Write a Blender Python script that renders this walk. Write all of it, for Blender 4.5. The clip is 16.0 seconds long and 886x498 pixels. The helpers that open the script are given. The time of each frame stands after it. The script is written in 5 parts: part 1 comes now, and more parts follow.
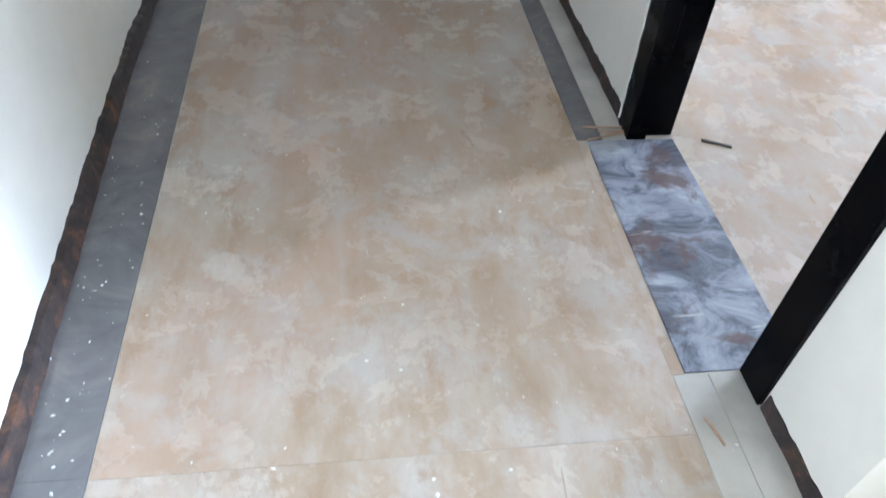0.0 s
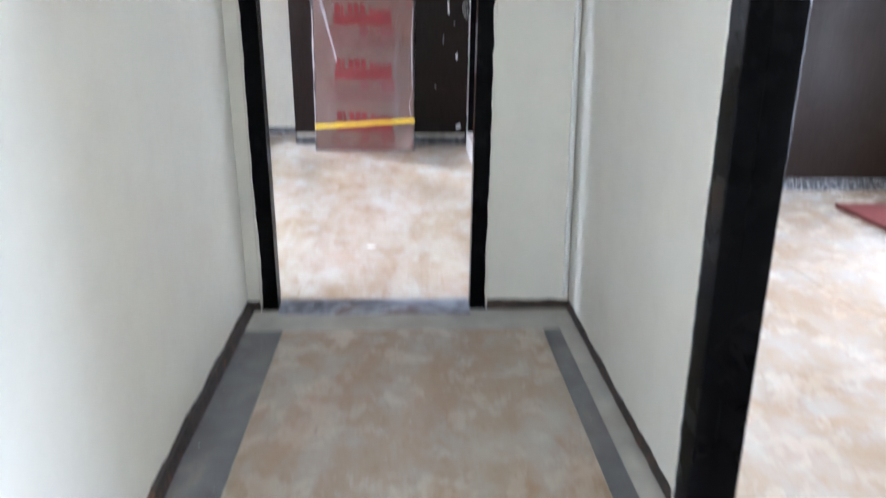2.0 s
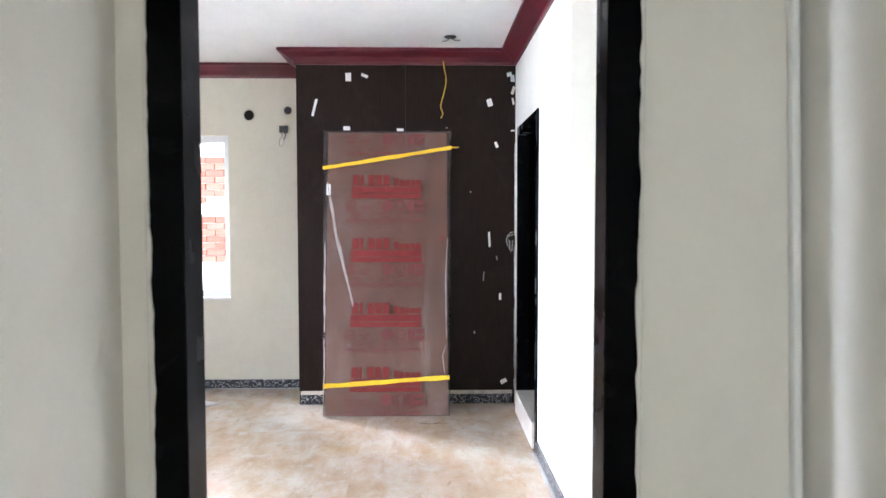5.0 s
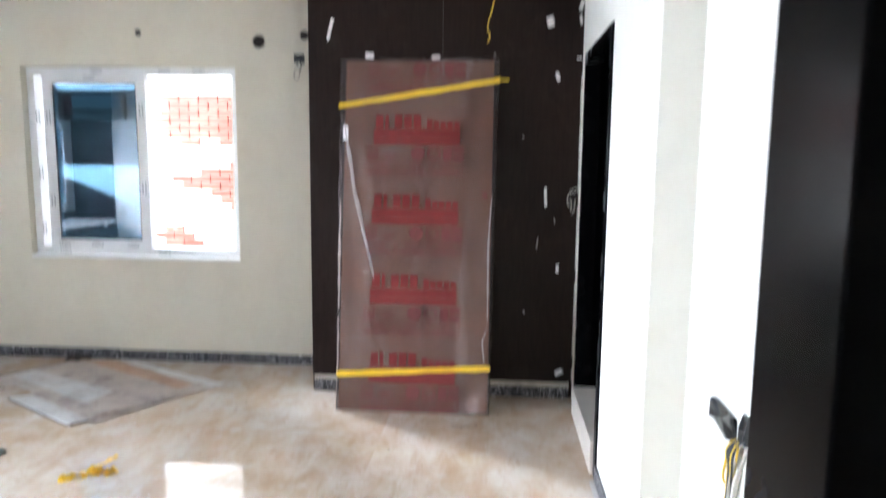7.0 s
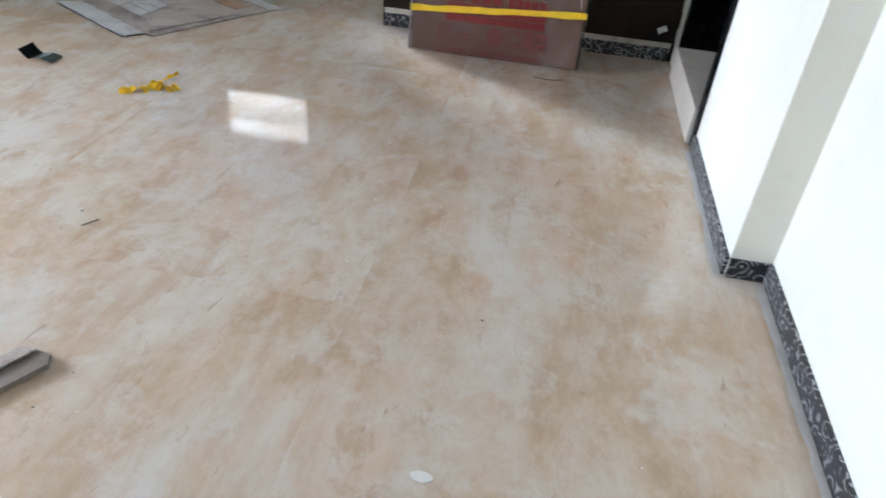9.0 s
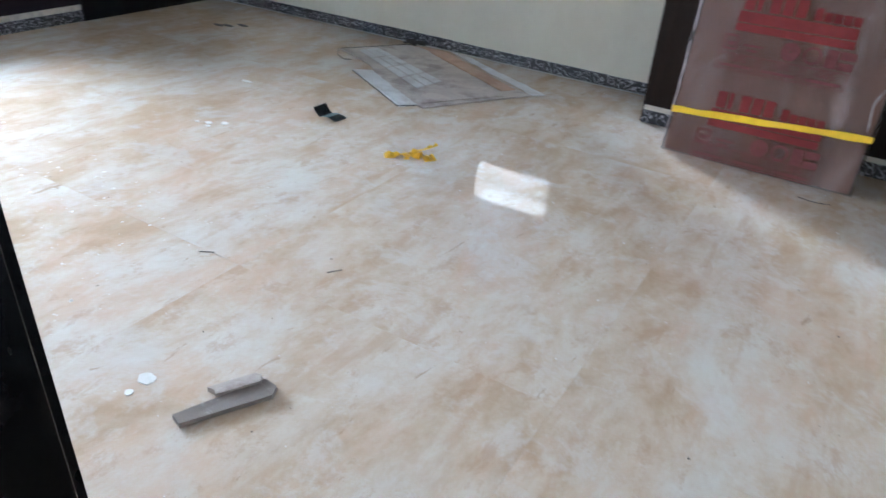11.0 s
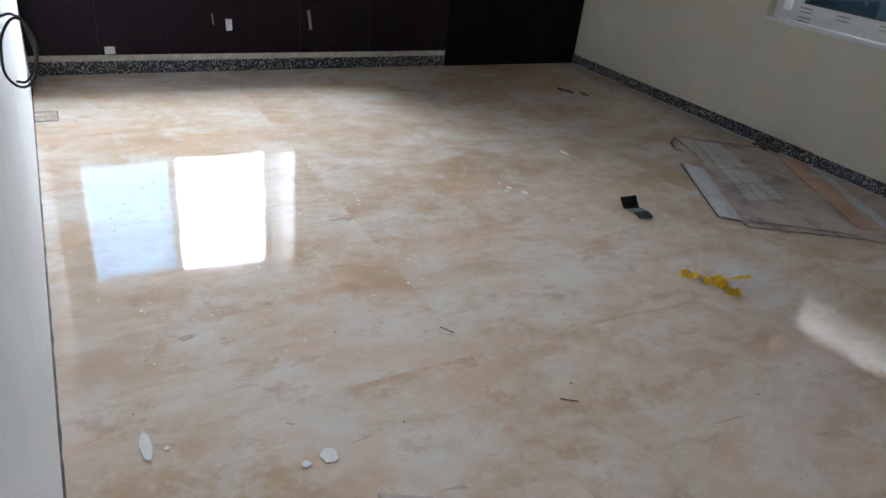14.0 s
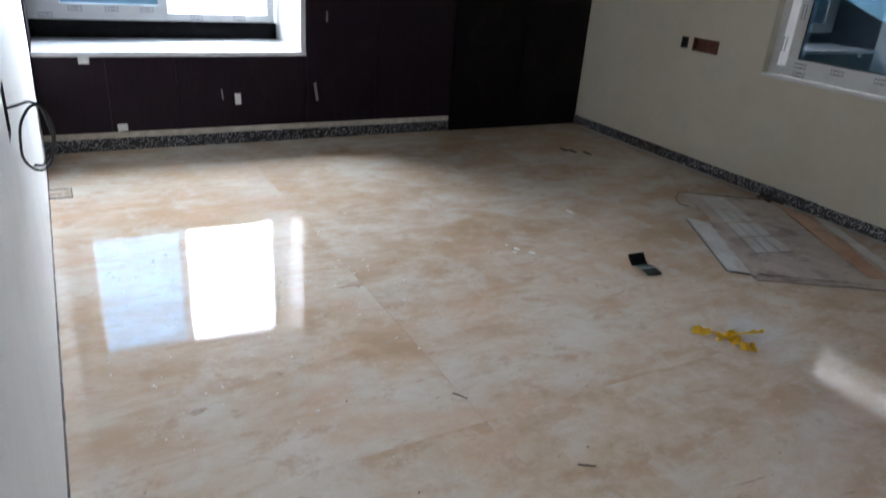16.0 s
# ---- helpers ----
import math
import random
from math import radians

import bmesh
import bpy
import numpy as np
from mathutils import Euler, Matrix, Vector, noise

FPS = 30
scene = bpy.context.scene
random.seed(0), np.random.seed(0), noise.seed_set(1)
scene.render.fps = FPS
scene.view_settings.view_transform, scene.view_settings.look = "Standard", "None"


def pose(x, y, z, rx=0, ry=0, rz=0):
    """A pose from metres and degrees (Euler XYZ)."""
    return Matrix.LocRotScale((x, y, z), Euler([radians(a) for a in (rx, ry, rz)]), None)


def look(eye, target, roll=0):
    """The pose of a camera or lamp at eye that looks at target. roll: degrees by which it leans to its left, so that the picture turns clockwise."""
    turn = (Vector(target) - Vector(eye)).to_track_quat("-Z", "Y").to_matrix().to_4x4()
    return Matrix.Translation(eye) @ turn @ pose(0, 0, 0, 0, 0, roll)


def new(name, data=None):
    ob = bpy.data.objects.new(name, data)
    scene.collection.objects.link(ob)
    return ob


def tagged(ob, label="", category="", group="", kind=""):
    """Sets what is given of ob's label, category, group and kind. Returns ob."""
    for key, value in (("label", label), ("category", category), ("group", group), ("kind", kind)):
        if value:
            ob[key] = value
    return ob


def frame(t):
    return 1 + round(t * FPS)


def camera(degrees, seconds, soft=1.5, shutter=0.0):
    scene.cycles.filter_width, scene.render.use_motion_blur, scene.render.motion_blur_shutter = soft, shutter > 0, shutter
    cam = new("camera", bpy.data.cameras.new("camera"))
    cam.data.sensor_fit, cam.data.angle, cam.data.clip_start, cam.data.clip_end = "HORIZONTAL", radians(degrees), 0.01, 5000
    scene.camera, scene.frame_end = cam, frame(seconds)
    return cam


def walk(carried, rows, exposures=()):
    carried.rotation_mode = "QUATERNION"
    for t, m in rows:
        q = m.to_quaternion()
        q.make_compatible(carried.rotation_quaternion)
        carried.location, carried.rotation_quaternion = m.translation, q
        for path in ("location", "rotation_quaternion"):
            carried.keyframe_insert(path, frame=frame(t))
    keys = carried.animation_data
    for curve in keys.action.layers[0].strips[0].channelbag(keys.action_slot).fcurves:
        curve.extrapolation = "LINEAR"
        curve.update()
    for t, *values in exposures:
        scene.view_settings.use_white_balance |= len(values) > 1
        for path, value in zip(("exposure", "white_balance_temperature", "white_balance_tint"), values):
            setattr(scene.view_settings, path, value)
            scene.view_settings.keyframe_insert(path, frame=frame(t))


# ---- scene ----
cam = camera(65.4, 16.0, shutter=0.6)
PATH = [
    (0, (0.499, -2.917, 1.148), (0.757, -1.547, -0.286), 5.5),
    (0.5, (0.517, -2.925, 1.144), (0.751, -1.604, -0.339), 5.7),
    (1, (0.517, -2.918, 1.158), (0.721, -1.524, -0.262), 4.5),
    (1.5, (0.581, -2.901, 1.267), (0.731, -1.23, 0.179), 1.7),
    (2, (0.559, -2.839, 1.3), (0.662, -0.958, 0.627), 0.8),
    (2.5, (0.477, -2.647, 1.344), (0.603, -0.688, 0.96), 0.3),
    (3, (0.42, -2.488, 1.368), (0.497, -0.5, 1.163), -0.4),
    (3.5, (0.468, -2.193, 1.42), (0.496, -0.195, 1.346), 0.0),
    (3.7, (0.469, -2.078, 1.426), (0.523, -0.08, 1.353), -0.1),
    (6, (0.503, -0.748, 1.47), (0.504, 3.997, 1.202), 0.1),
    (6.2, (0.581, -0.597, 1.48), (0.502, 1.398, 1.371), 0.0),
    (6.5, (0.629, -0.5, 1.491), (0.356, 3.486, 1.255), 0.3),
    (7, (0.649, -0.397, 1.485), (0.344, 3.561, 0.967), 0.6),
    (7.5, (0.624, -0.213, 1.296), (0.338, 3.415, -0.356), 1.0),
    (8, (0.537, -0.136, 1.246), (0.477, 1.488, 0.08), 4.4),
    (10.5, (0.468, -0.079, 1.332), (-0.22, 1.47, 0.271), 4.2),
    (11, (0.465, -0.056, 1.332), (-0.387, 1.438, 0.31), 4.2),
    (11.5, (0.413, 0.01, 1.337), (-0.555, 1.442, 0.332), 4.6),
    (12, (0.294, 0.08, 1.326), (-0.756, 1.484, 0.362), 6.1),
    (12.5, (0.243, 0.114, 1.324), (-0.938, 1.413, 0.368), 7.0),
    (13, (0.264, 0.207, 1.336), (-1.101, 1.321, 0.389), 7.2),
    (13.5, (0.284, 0.277, 1.337), (-1.176, 1.253, 0.38), 7.3),
    (14, (0.294, 0.308, 1.34), (-1.205, 1.227, 0.388), 6.9),
    (14.5, (0.298, 0.322, 1.336), (-1.215, 1.23, 0.393), 6.5),
    (15, (0.294, 0.323, 1.333), (-1.218, 1.229, 0.389), 6.2),
    (15.5, (0.297, 0.317, 1.341), (-1.244, 1.209, 0.43), 5.2),
    (16, (0.295, 0.304, 1.362), (-1.289, 1.225, 0.561), 4.5),
]
# seconds, stops, kelvin, tint of the clip's own exposure
EXPOSURES = [(0.0, 1.0, 5150, 13), (1.0, 0.85, 5150, 13), (1.5, 1.1, 5200, 14), (2.0, 1.25, 5250, 14), (2.5, 1.25, 5050, 14), (3.7, 1.35, 5450, 15),
             (6.0, 0.95, 5650, 13), (7.2, 0.75, 5650, 12), (7.5, 0.35, 5700, 12), (8.0, 0.1, 5850, 11), (10.4, 0.25, 5150, 8), (11.5, 0.25, 5150, 8), (12.0, 0.15, 5300, 9),
             (12.5, -0.1, 5350, 9), (13.5, -0.72, 5650, 10), (16.0, -0.92, 5750, 11)]
# watts of the sky's light at the openings
SKY_W, SKY_N, SKY_E, SKY_H = 2550, 1150, 165, 330
walk(cam, [(t, look(eye, target, roll)) for t, eye, target, roll in PATH], EXPOSURES)

# ---- world and sun ----
world = bpy.data.worlds.new("sky")
scene.world = world
world.use_nodes = True
wn = world.node_tree
wn.nodes.clear()
sky = wn.nodes.new("ShaderNodeTexSky")
sky.sky_type = "NISHITA"
sky.sun_disc = False
sky.sun_elevation = radians(41)
sky.sun_rotation = radians(166)
sky.air_density, sky.dust_density = 1.0, 2.5
back = wn.nodes.new("ShaderNodeBackground")
back.inputs["Strength"].default_value = 0.09
wout = wn.nodes.new("ShaderNodeOutputWorld")
wn.links.new(sky.outputs[0], back.inputs[0])
wn.links.new(back.outputs[0], wout.inputs[0])

sun = new("sun", bpy.data.lights.new("sun", "SUN"))
sun.data.energy, sun.data.angle, sun.data.color = 2.0, radians(0.6), (1.0, 0.95, 0.88)
sun.matrix_world = look((2.0, -8.0, 7.2), (0, 0, 0))


def window_sky(name, eye, target, wide, high, watts, color=(0.93, 0.97, 1.0)):
    """An area lamp just outside an opening, for the sky's light that comes in there."""
    lamp = new(name, bpy.data.lights.new(name, "AREA"))
    lamp.data.shape, lamp.data.size, lamp.data.size_y = "RECTANGLE", wide, high
    lamp.data.energy, lamp.data.color = watts, color
    lamp.matrix_world = look(eye, target)
    return lamp


# ---- materials ----
def nodes_of(name):
    m = bpy.data.materials.new(name)
    m.use_nodes = True
    nt = m.node_tree
    b = nt.nodes["Principled BSDF"]
    return m, nt, b


def coords(nt, scale=(1, 1, 1), space="Object"):
    tc = nt.nodes.new("ShaderNodeTexCoord")
    mp = nt.nodes.new("ShaderNodeMapping")
    mp.inputs["Scale"].default_value = scale
    if space == "World":
        geo = nt.nodes.new("ShaderNodeNewGeometry")
        nt.links.new(geo.outputs["Position"], mp.inputs[0])
    else:
        nt.links.new(tc.outputs[space], mp.inputs[0])
    return mp.outputs[0]


def noise_tex(nt, vec, scale, detail=6, rough=0.6, distortion=0.0):
    n = nt.nodes.new("ShaderNodeTexNoise")
    n.inputs["Scale"].default_value = scale
    n.inputs["Detail"].default_value = detail
    n.inputs["Roughness"].default_value = rough
    n.inputs["Distortion"].default_value = distortion
    nt.links.new(vec, n.inputs["Vector"])
    return n.outputs["Fac"]


def ramp(nt, fac, stops):
    r = nt.nodes.new("ShaderNodeValToRGB")
    el = r.color_ramp.elements
    while len(el) < len(stops):
        el.new(0.5)
    for e, (p, c) in zip(el, stops):
        e.position = p
        e.color = (*c, 1) if len(c) == 3 else c
    nt.links.new(fac, r.inputs[0])
    return r.outputs[0]


def mix(nt, fac, a, b, mode="MIX"):
    m = nt.nodes.new("ShaderNodeMix")
    m.data_type, m.blend_type = "RGBA", mode
    for sock, v in ((m.inputs[0], fac), (m.inputs[6], a), (m.inputs[7], b)):
        if isinstance(v, (int, float)):
            sock.default_value = v
        elif isinstance(v, tuple):
            sock.default_value = (*v, 1)
        else:
            nt.links.new(v, sock)
    return m.outputs[2]


def bump(nt, b, fac, strength, dist=0.01):
    n = nt.nodes.new("ShaderNodeBump")
    n.inputs["Strength"].default_value = strength
    n.inputs["Distance"].default_value = dist
    nt.links.new(fac, n.inputs["Height"])
    nt.links.new(n.outputs[0], b.inputs["Normal"])


def plain(name, color, rough=0.6, metal=0.0, vary=0.12, scale=14.0, bumped=0.05, space="Object"):
    """A surface of one colour with a little grain and dirt."""
    m, nt, b = nodes_of(name)
    v = coords(nt, space=space)
    f = noise_tex(nt, v, scale, 6)
    dark = tuple(c * (1 - vary) for c in color)
    lite = tuple(min(1, c * (1 + vary)) for c in color)
    nt.links.new(ramp(nt, f, [(0.3, dark), (0.7, lite)]), b.inputs["Base Color"])
    b.inputs["Roughness"].default_value = rough
    b.inputs["Metallic"].default_value = metal
    if bumped:
        bump(nt, b, noise_tex(nt, v, scale * 6, 3), bumped, 0.004)
    return m


def painted_plaster(name, color, streak=0.05):
    """Painted wall plaster: faint trowel streaks, dust and roller grain."""
    m, nt, b = nodes_of(name)
    v = coords(nt, space="World")
    vs = coords(nt, (1.6, 1.6, 0.35), "World")
    big = noise_tex(nt, vs, 1.6, 5, 0.6, 0.6)
    fine = noise_tex(nt, v, 90, 4)
    base = ramp(nt, big, [(0.32, tuple(c * (1 - streak) for c in color)), (0.68, color)])
    dust = ramp(nt, noise_tex(nt, v, 7, 6, 0.7), [(0.45, (1, 1, 1)), (0.85, (0.94, 0.93, 0.92))])
    nt.links.new(mix(nt, 1.0, base, dust, "MULTIPLY"), b.inputs["Base Color"])
    b.inputs["Roughness"].default_value = 0.55
    b.inputs["Specular IOR Level"].default_value = 0.35
    bump(nt, b, fine, 0.06, 0.003)
    return m


def marble(name, rough_lo, rough_hi, t=1.0):
    """Beige marble: tan and peach clouds drawn out along y, milky patches, short brown veins; each slab cut from another part of the block."""
    m, nt, b = nodes_of(name)
    rnd = nt.nodes.new("ShaderNodeObjectInfo").outputs["Random"]
    geo = nt.nodes.new("ShaderNodeNewGeometry")
    lift = nt.nodes.new("ShaderNodeCombineXYZ")
    far = nt.nodes.new("ShaderNodeMath")
    far.operation = "MULTIPLY"
    far.inputs[1].default_value = 0.35
    nt.links.new(rnd, far.inputs[0])
    nt.links.new(far.outputs[0], lift.inputs[2])
    add = nt.nodes.new("ShaderNodeVectorMath")
    add.operation = "ADD"
    nt.links.new(geo.outputs["Position"], add.inputs[0])
    nt.links.new(lift.outputs[0], add.inputs[1])

    def along(sx, sy):
        mp = nt.nodes.new("ShaderNodeMapping")
        mp.inputs["Scale"].default_value = (sx, sy, 1.0)
        nt.links.new(add.outputs[0], mp.inputs[0])
        return mp.outputs[0]

    def mask(vec, scale, detail, rough, dist, lo, hi, amount):
        return mix(nt, amount, (0.0, 0.0, 0.0), ramp(nt, noise_tex(nt, vec, scale, detail, rough, dist), [(lo, (0, 0, 0)), (hi, (1, 1, 1))]))

    v, vs, vw = along(1.0, 0.62), along(1.0, 0.24), along(1.0, 1.0)
    base = ramp(nt, noise_tex(nt, v, 2.9, 10, 0.72, 0.25),
                [(0.36, (0.44 * t, 0.32 * t, 0.21 * t)), (0.46, (0.52 * t, 0.41 * t, 0.30 * t)), (0.54, (0.57 * t, 0.48 * t, 0.385 * t)), (0.64, (0.62 * t, 0.57 * t, 0.50 * t))])
    c = mix(nt, mask(v, 2.2, 9, 0.72, 0.3, 0.52, 0.62, 0.55), base, (0.555 * t, 0.385 * t, 0.265 * t))
    c = mix(nt, mask(vs, 5.2, 9, 0.72, 0.25, 0.53, 0.62, 0.55), c, (0.47 * t, 0.335 * t, 0.225 * t))
    c = mix(nt, mask(vs, 6.4, 6, 0.6, 0.25, 0.55, 0.66, 0.35), c, (0.63 * t, 0.575 * t, 0.505 * t))
    c = mix(nt, mask(vw, 4.2, 10, 0.72, 0.25, 0.52, 0.62, 0.48), c, (0.625 * t, 0.59 * t, 0.545 * t))
    c = mix(nt, mask(v, 7.5, 10, 0.76, 0.25, 0.55, 0.63, 0.55), c, (0.43 * t, 0.29 * t, 0.185 * t))
    c = mix(nt, mask(along(1.5, 0.35), 9.0, 7, 0.68, 1.2, 0.655, 0.69, 0.6), c, (0.30 * t, 0.19 * t, 0.115 * t))
    c = mix(nt, mask(vw, 26.0, 6, 0.7, 0.3, 0.62, 0.72, 0.25), c, (0.66, 0.63, 0.59))
    per = ramp(nt, rnd, [(0.0, (0.985, 0.98, 0.975)), (1.0, (1.0, 0.997, 0.994))])
    nt.links.new(mix(nt, 1.0, c, per, "MULTIPLY"), b.inputs["Base Color"])
    haze = noise_tex(nt, vw, 6.0, 8, 0.72, 0.3)
    nt.links.new(ramp(nt, haze, [(0.42, (rough_lo,) * 3), (0.75, (rough_hi,) * 3)]), b.inputs["Roughness"])
    b.inputs["IOR"].default_value = 1.55
    bump(nt, b, noise_tex(nt, vw, 1.7, 2), 0.015, 0.02)
    return m


def grey_granite(name):
    m, nt, b = nodes_of(name)
    v = coords(nt, space="World")
    cloud = noise_tex(nt, v, 5.0, 7, 0.65, 0.8)
    base = ramp(nt, cloud, [(0.3, (0.10, 0.098, 0.10)), (0.55, (0.17, 0.165, 0.165)), (0.75, (0.27, 0.23, 0.20))])
    specks = ramp(nt, noise_tex(nt, v, 55, 3, 0.5), [(0.70, (0, 0, 0)), (0.74, (1, 1, 1))])
    c = mix(nt, mix(nt, 0.4, (0.0, 0.0, 0.0), specks), base, (0.5, 0.48, 0.45))
    nt.links.new(c, b.inputs["Base Color"])
    rr = ramp(nt, noise_tex(nt, v, 9, 6, 0.7), [(0.35, (0.10,) * 3), (0.75, (0.30,) * 3)])
    nt.links.new(rr, b.inputs["Roughness"])
    return m


def mottled_threshold(name):
    """Blue-grey stone with brown patches, smeared with cement dust."""
    m, nt, b = nodes_of(name)
    v = coords(nt, (1.0, 1.25, 1), "World")
    c1 = ramp(nt, noise_tex(nt, v, 6.0, 10, 0.68, 0.9),
              [(0.34, (0.028, 0.03, 0.042)), (0.44, (0.10, 0.108, 0.135)), (0.53, (0.24, 0.255, 0.30)), (0.66, (0.37, 0.385, 0.42))])
    br = ramp(nt, noise_tex(nt, v, 5.5, 6, 0.62, 0.6), [(0.55, (0, 0, 0)), (0.62, (1, 1, 1))])
    c = mix(nt, mix(nt, 0.85, (0.0, 0.0, 0.0), br), c1, (0.10, 0.055, 0.045))
    smear = ramp(nt, noise_tex(nt, coords(nt, (0.7, 4.0, 1), "World"), 7.0, 7, 0.65, 0.7), [(0.60, (0, 0, 0)), (0.70, (1, 1, 1))])
    c = mix(nt, mix(nt, 0.6, (0.0, 0.0, 0.0), smear), c, (0.58, 0.57, 0.56))
    nt.links.new(c, b.inputs["Base Color"])
    b.inputs["Roughness"].default_value = 0.4
    return m


def black_stone(name):
    """Polished black stone with smears of putty dust."""
    m, nt, b = nodes_of(name)
    v = coords(nt, space="World")
    dust = ramp(nt, noise_tex(nt, v, 6, 7, 0.7, 1.0), [(0.55, (0.0015, 0.0015, 0.002)), (0.95, (0.014, 0.014, 0.016))])
    nt.links.new(dust, b.inputs["Base Color"])
    rr = ramp(nt, noise_tex(nt, v, 5, 4), [(0.35, (0.20,) * 3), (0.75, (0.32,) * 3)])
    nt.links.new(rr, b.inputs["Roughness"])
    b.inputs["Specular IOR Level"].default_value = 0.05
    return m


def dark_laminate(name, color):
    """Dark brown laminate with a faint grain, rubbed patches and dust."""
    m, nt, b = nodes_of(name)
    v = coords(nt, (1, 1, 0.12), "World")
    vw = coords(nt, space="World")
    grain = noise_tex(nt, v, 60, 5, 0.6)
    base = ramp(nt, grain, [(0.3, tuple(c * 0.8 for c in color)), (0.7, tuple(c * 1.15 for c in color))])
    patch = ramp(nt, noise_tex(nt, vw, 3.2, 7, 0.7, 0.8), [(0.55, (0, 0, 0)), (0.82, (1, 1, 1))])
    c = mix(nt, mix(nt, 0.16, (0.0, 0.0, 0.0), patch), base, (0.085, 0.066, 0.055))
    nt.links.new(c, b.inputs["Base Color"])
    rr = ramp(nt, noise_tex(nt, vw, 5, 6), [(0.35, (0.34,) * 3), (0.75, (0.55,) * 3)])
    nt.links.new(rr, b.inputs["Roughness"])
    b.inputs["Specular IOR Level"].default_value = 0.11
    return m


def scroll_skirting(name):
    """Black skirting tile with a pale scrolled ornament."""
    m, nt, b = nodes_of(name)
    v = coords(nt, space="World")
    vo = nt.nodes.new("ShaderNodeTexVoronoi")
    vo.feature = "F1"
    vo.inputs["Scale"].default_value = 24.0
    nt.links.new(v, vo.inputs["Vector"])
    wv = nt.nodes.new("ShaderNodeMath")
    wv.operation = "SINE"
    mul = nt.nodes.new("ShaderNodeMath")
    mul.operation = "MULTIPLY"
    mul.inputs[1].default_value = 17.0
    nt.links.new(vo.outputs["Distance"], mul.inputs[0])
    nt.links.new(mul.outputs[0], wv.inputs[0])
    rings = ramp(nt, wv.outputs[0], [(0.52, (0, 0, 0)), (0.62, (1, 1, 1))])
    brk = ramp(nt, noise_tex(nt, v, 34, 3), [(0.42, (0, 0, 0)), (0.5, (1, 1, 1))])
    f = mix(nt, 1.0, rings, brk, "MULTIPLY")
    c = mix(nt, f, (0.018, 0.018, 0.022), (0.34, 0.33, 0.34))
    nt.links.new(c, b.inputs["Base Color"])
    b.inputs["Roughness"].default_value = 0.3
    return m


def raw_edge(name):
    """Rough unfinished brown-black mortar strip where a skirting is still missing."""
    m, nt, b = nodes_of(name)
    v = coords(nt, space="World")
    c = ramp(nt, noise_tex(nt, v, 16, 7, 0.7, 0.8), [(0.35, (0.015, 0.012, 0.012)), (0.55, (0.05, 0.032, 0.025)), (0.72, (0.20, 0.085, 0.035))])
    nt.links.new(c, b.inputs["Base Color"])
    b.inputs["Roughness"].default_value = 0.75
    bump(nt, b, noise_tex(nt, v, 40, 5), 0.5, 0.01)
    return m


def film_wrap(name):
    """Clear plastic film, a little milky, over a brown door: part of the light passes."""
    m, nt, b = nodes_of(name)
    v = coords(nt, (1, 1, 0.22))
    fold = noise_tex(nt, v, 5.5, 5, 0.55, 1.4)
    # milky film tone; the palest stops paint highlights onto the folds
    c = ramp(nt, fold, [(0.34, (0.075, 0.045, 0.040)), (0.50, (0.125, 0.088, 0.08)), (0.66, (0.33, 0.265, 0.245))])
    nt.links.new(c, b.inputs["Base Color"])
    b.inputs["Roughness"].default_value = 0.3
    b.inputs["Specular IOR Level"].default_value = 0.35
    b.inputs["Coat Weight"].default_value = 0.35
    b.inputs["Coat Roughness"].default_value = 0.16
    tr = nt.nodes.new("ShaderNodeBsdfTransparent")
    ms = nt.nodes.new("ShaderNodeMixShader")
    ms.inputs[0].default_value = 0.50
    nt.links.new(tr.outputs[0], ms.inputs[1])
    nt.links.new(b.outputs[0], ms.inputs[2])
    nt.links.new(ms.outputs[0], nt.nodes["Material Output"].inputs[0])
    bump(nt, b, fold, 0.9, 0.08)
    return m


def tinted_glass(name, tint=(0.05, 0.10, 0.145)):
    m, nt, b = nodes_of(name)
    b.inputs["Base Color"].default_value = (*tint, 1)
    b.inputs["Transmission Weight"].default_value = 1.0
    b.inputs["Roughness"].default_value = 0.02
    b.inputs["IOR"].default_value = 1.5
    b.inputs["Coat Weight"].default_value = 1.0
    b.inputs["Coat Roughness"].default_value = 0.02
    return m


def cardboard(name, color, stain=(0.16, 0.10, 0.095), scuff=(0.52, 0.50, 0.48)):
    """Dirty board: cloudy tone, dark stains, pale scuffs."""
    m, nt, b = nodes_of(name)
    v = coords(nt, space="World")
    c1 = ramp(nt, noise_tex(nt, v, 4, 7, 0.7, 1.0), [(0.3, tuple(c * 0.72 for c in color)), (0.6, color), (0.8, tuple(min(1, c * 1.25) for c in color))])
    st = ramp(nt, noise_tex(nt, v, 4.5, 9, 0.72, 0.4), [(0.50, (0, 0, 0)), (0.62, (1, 1, 1))])
    c1 = mix(nt, mix(nt, 0.7, (0.0, 0.0, 0.0), st), c1, stain)
    sc = ramp(nt, noise_tex(nt, coords(nt, (1.0, 2.4, 1.0), "World"), 17, 8, 0.75, 0.4), [(0.58, (0, 0, 0)), (0.70, (1, 1, 1))])
    c1 = mix(nt, mix(nt, 0.5, (0.0, 0.0, 0.0), sc), c1, scuff)
    nt.links.new(c1, b.inputs["Base Color"])
    b.inputs["Roughness"].default_value = 0.42
    bump(nt, b, noise_tex(nt, v, 30, 4), 0.2, 0.006)
    return m


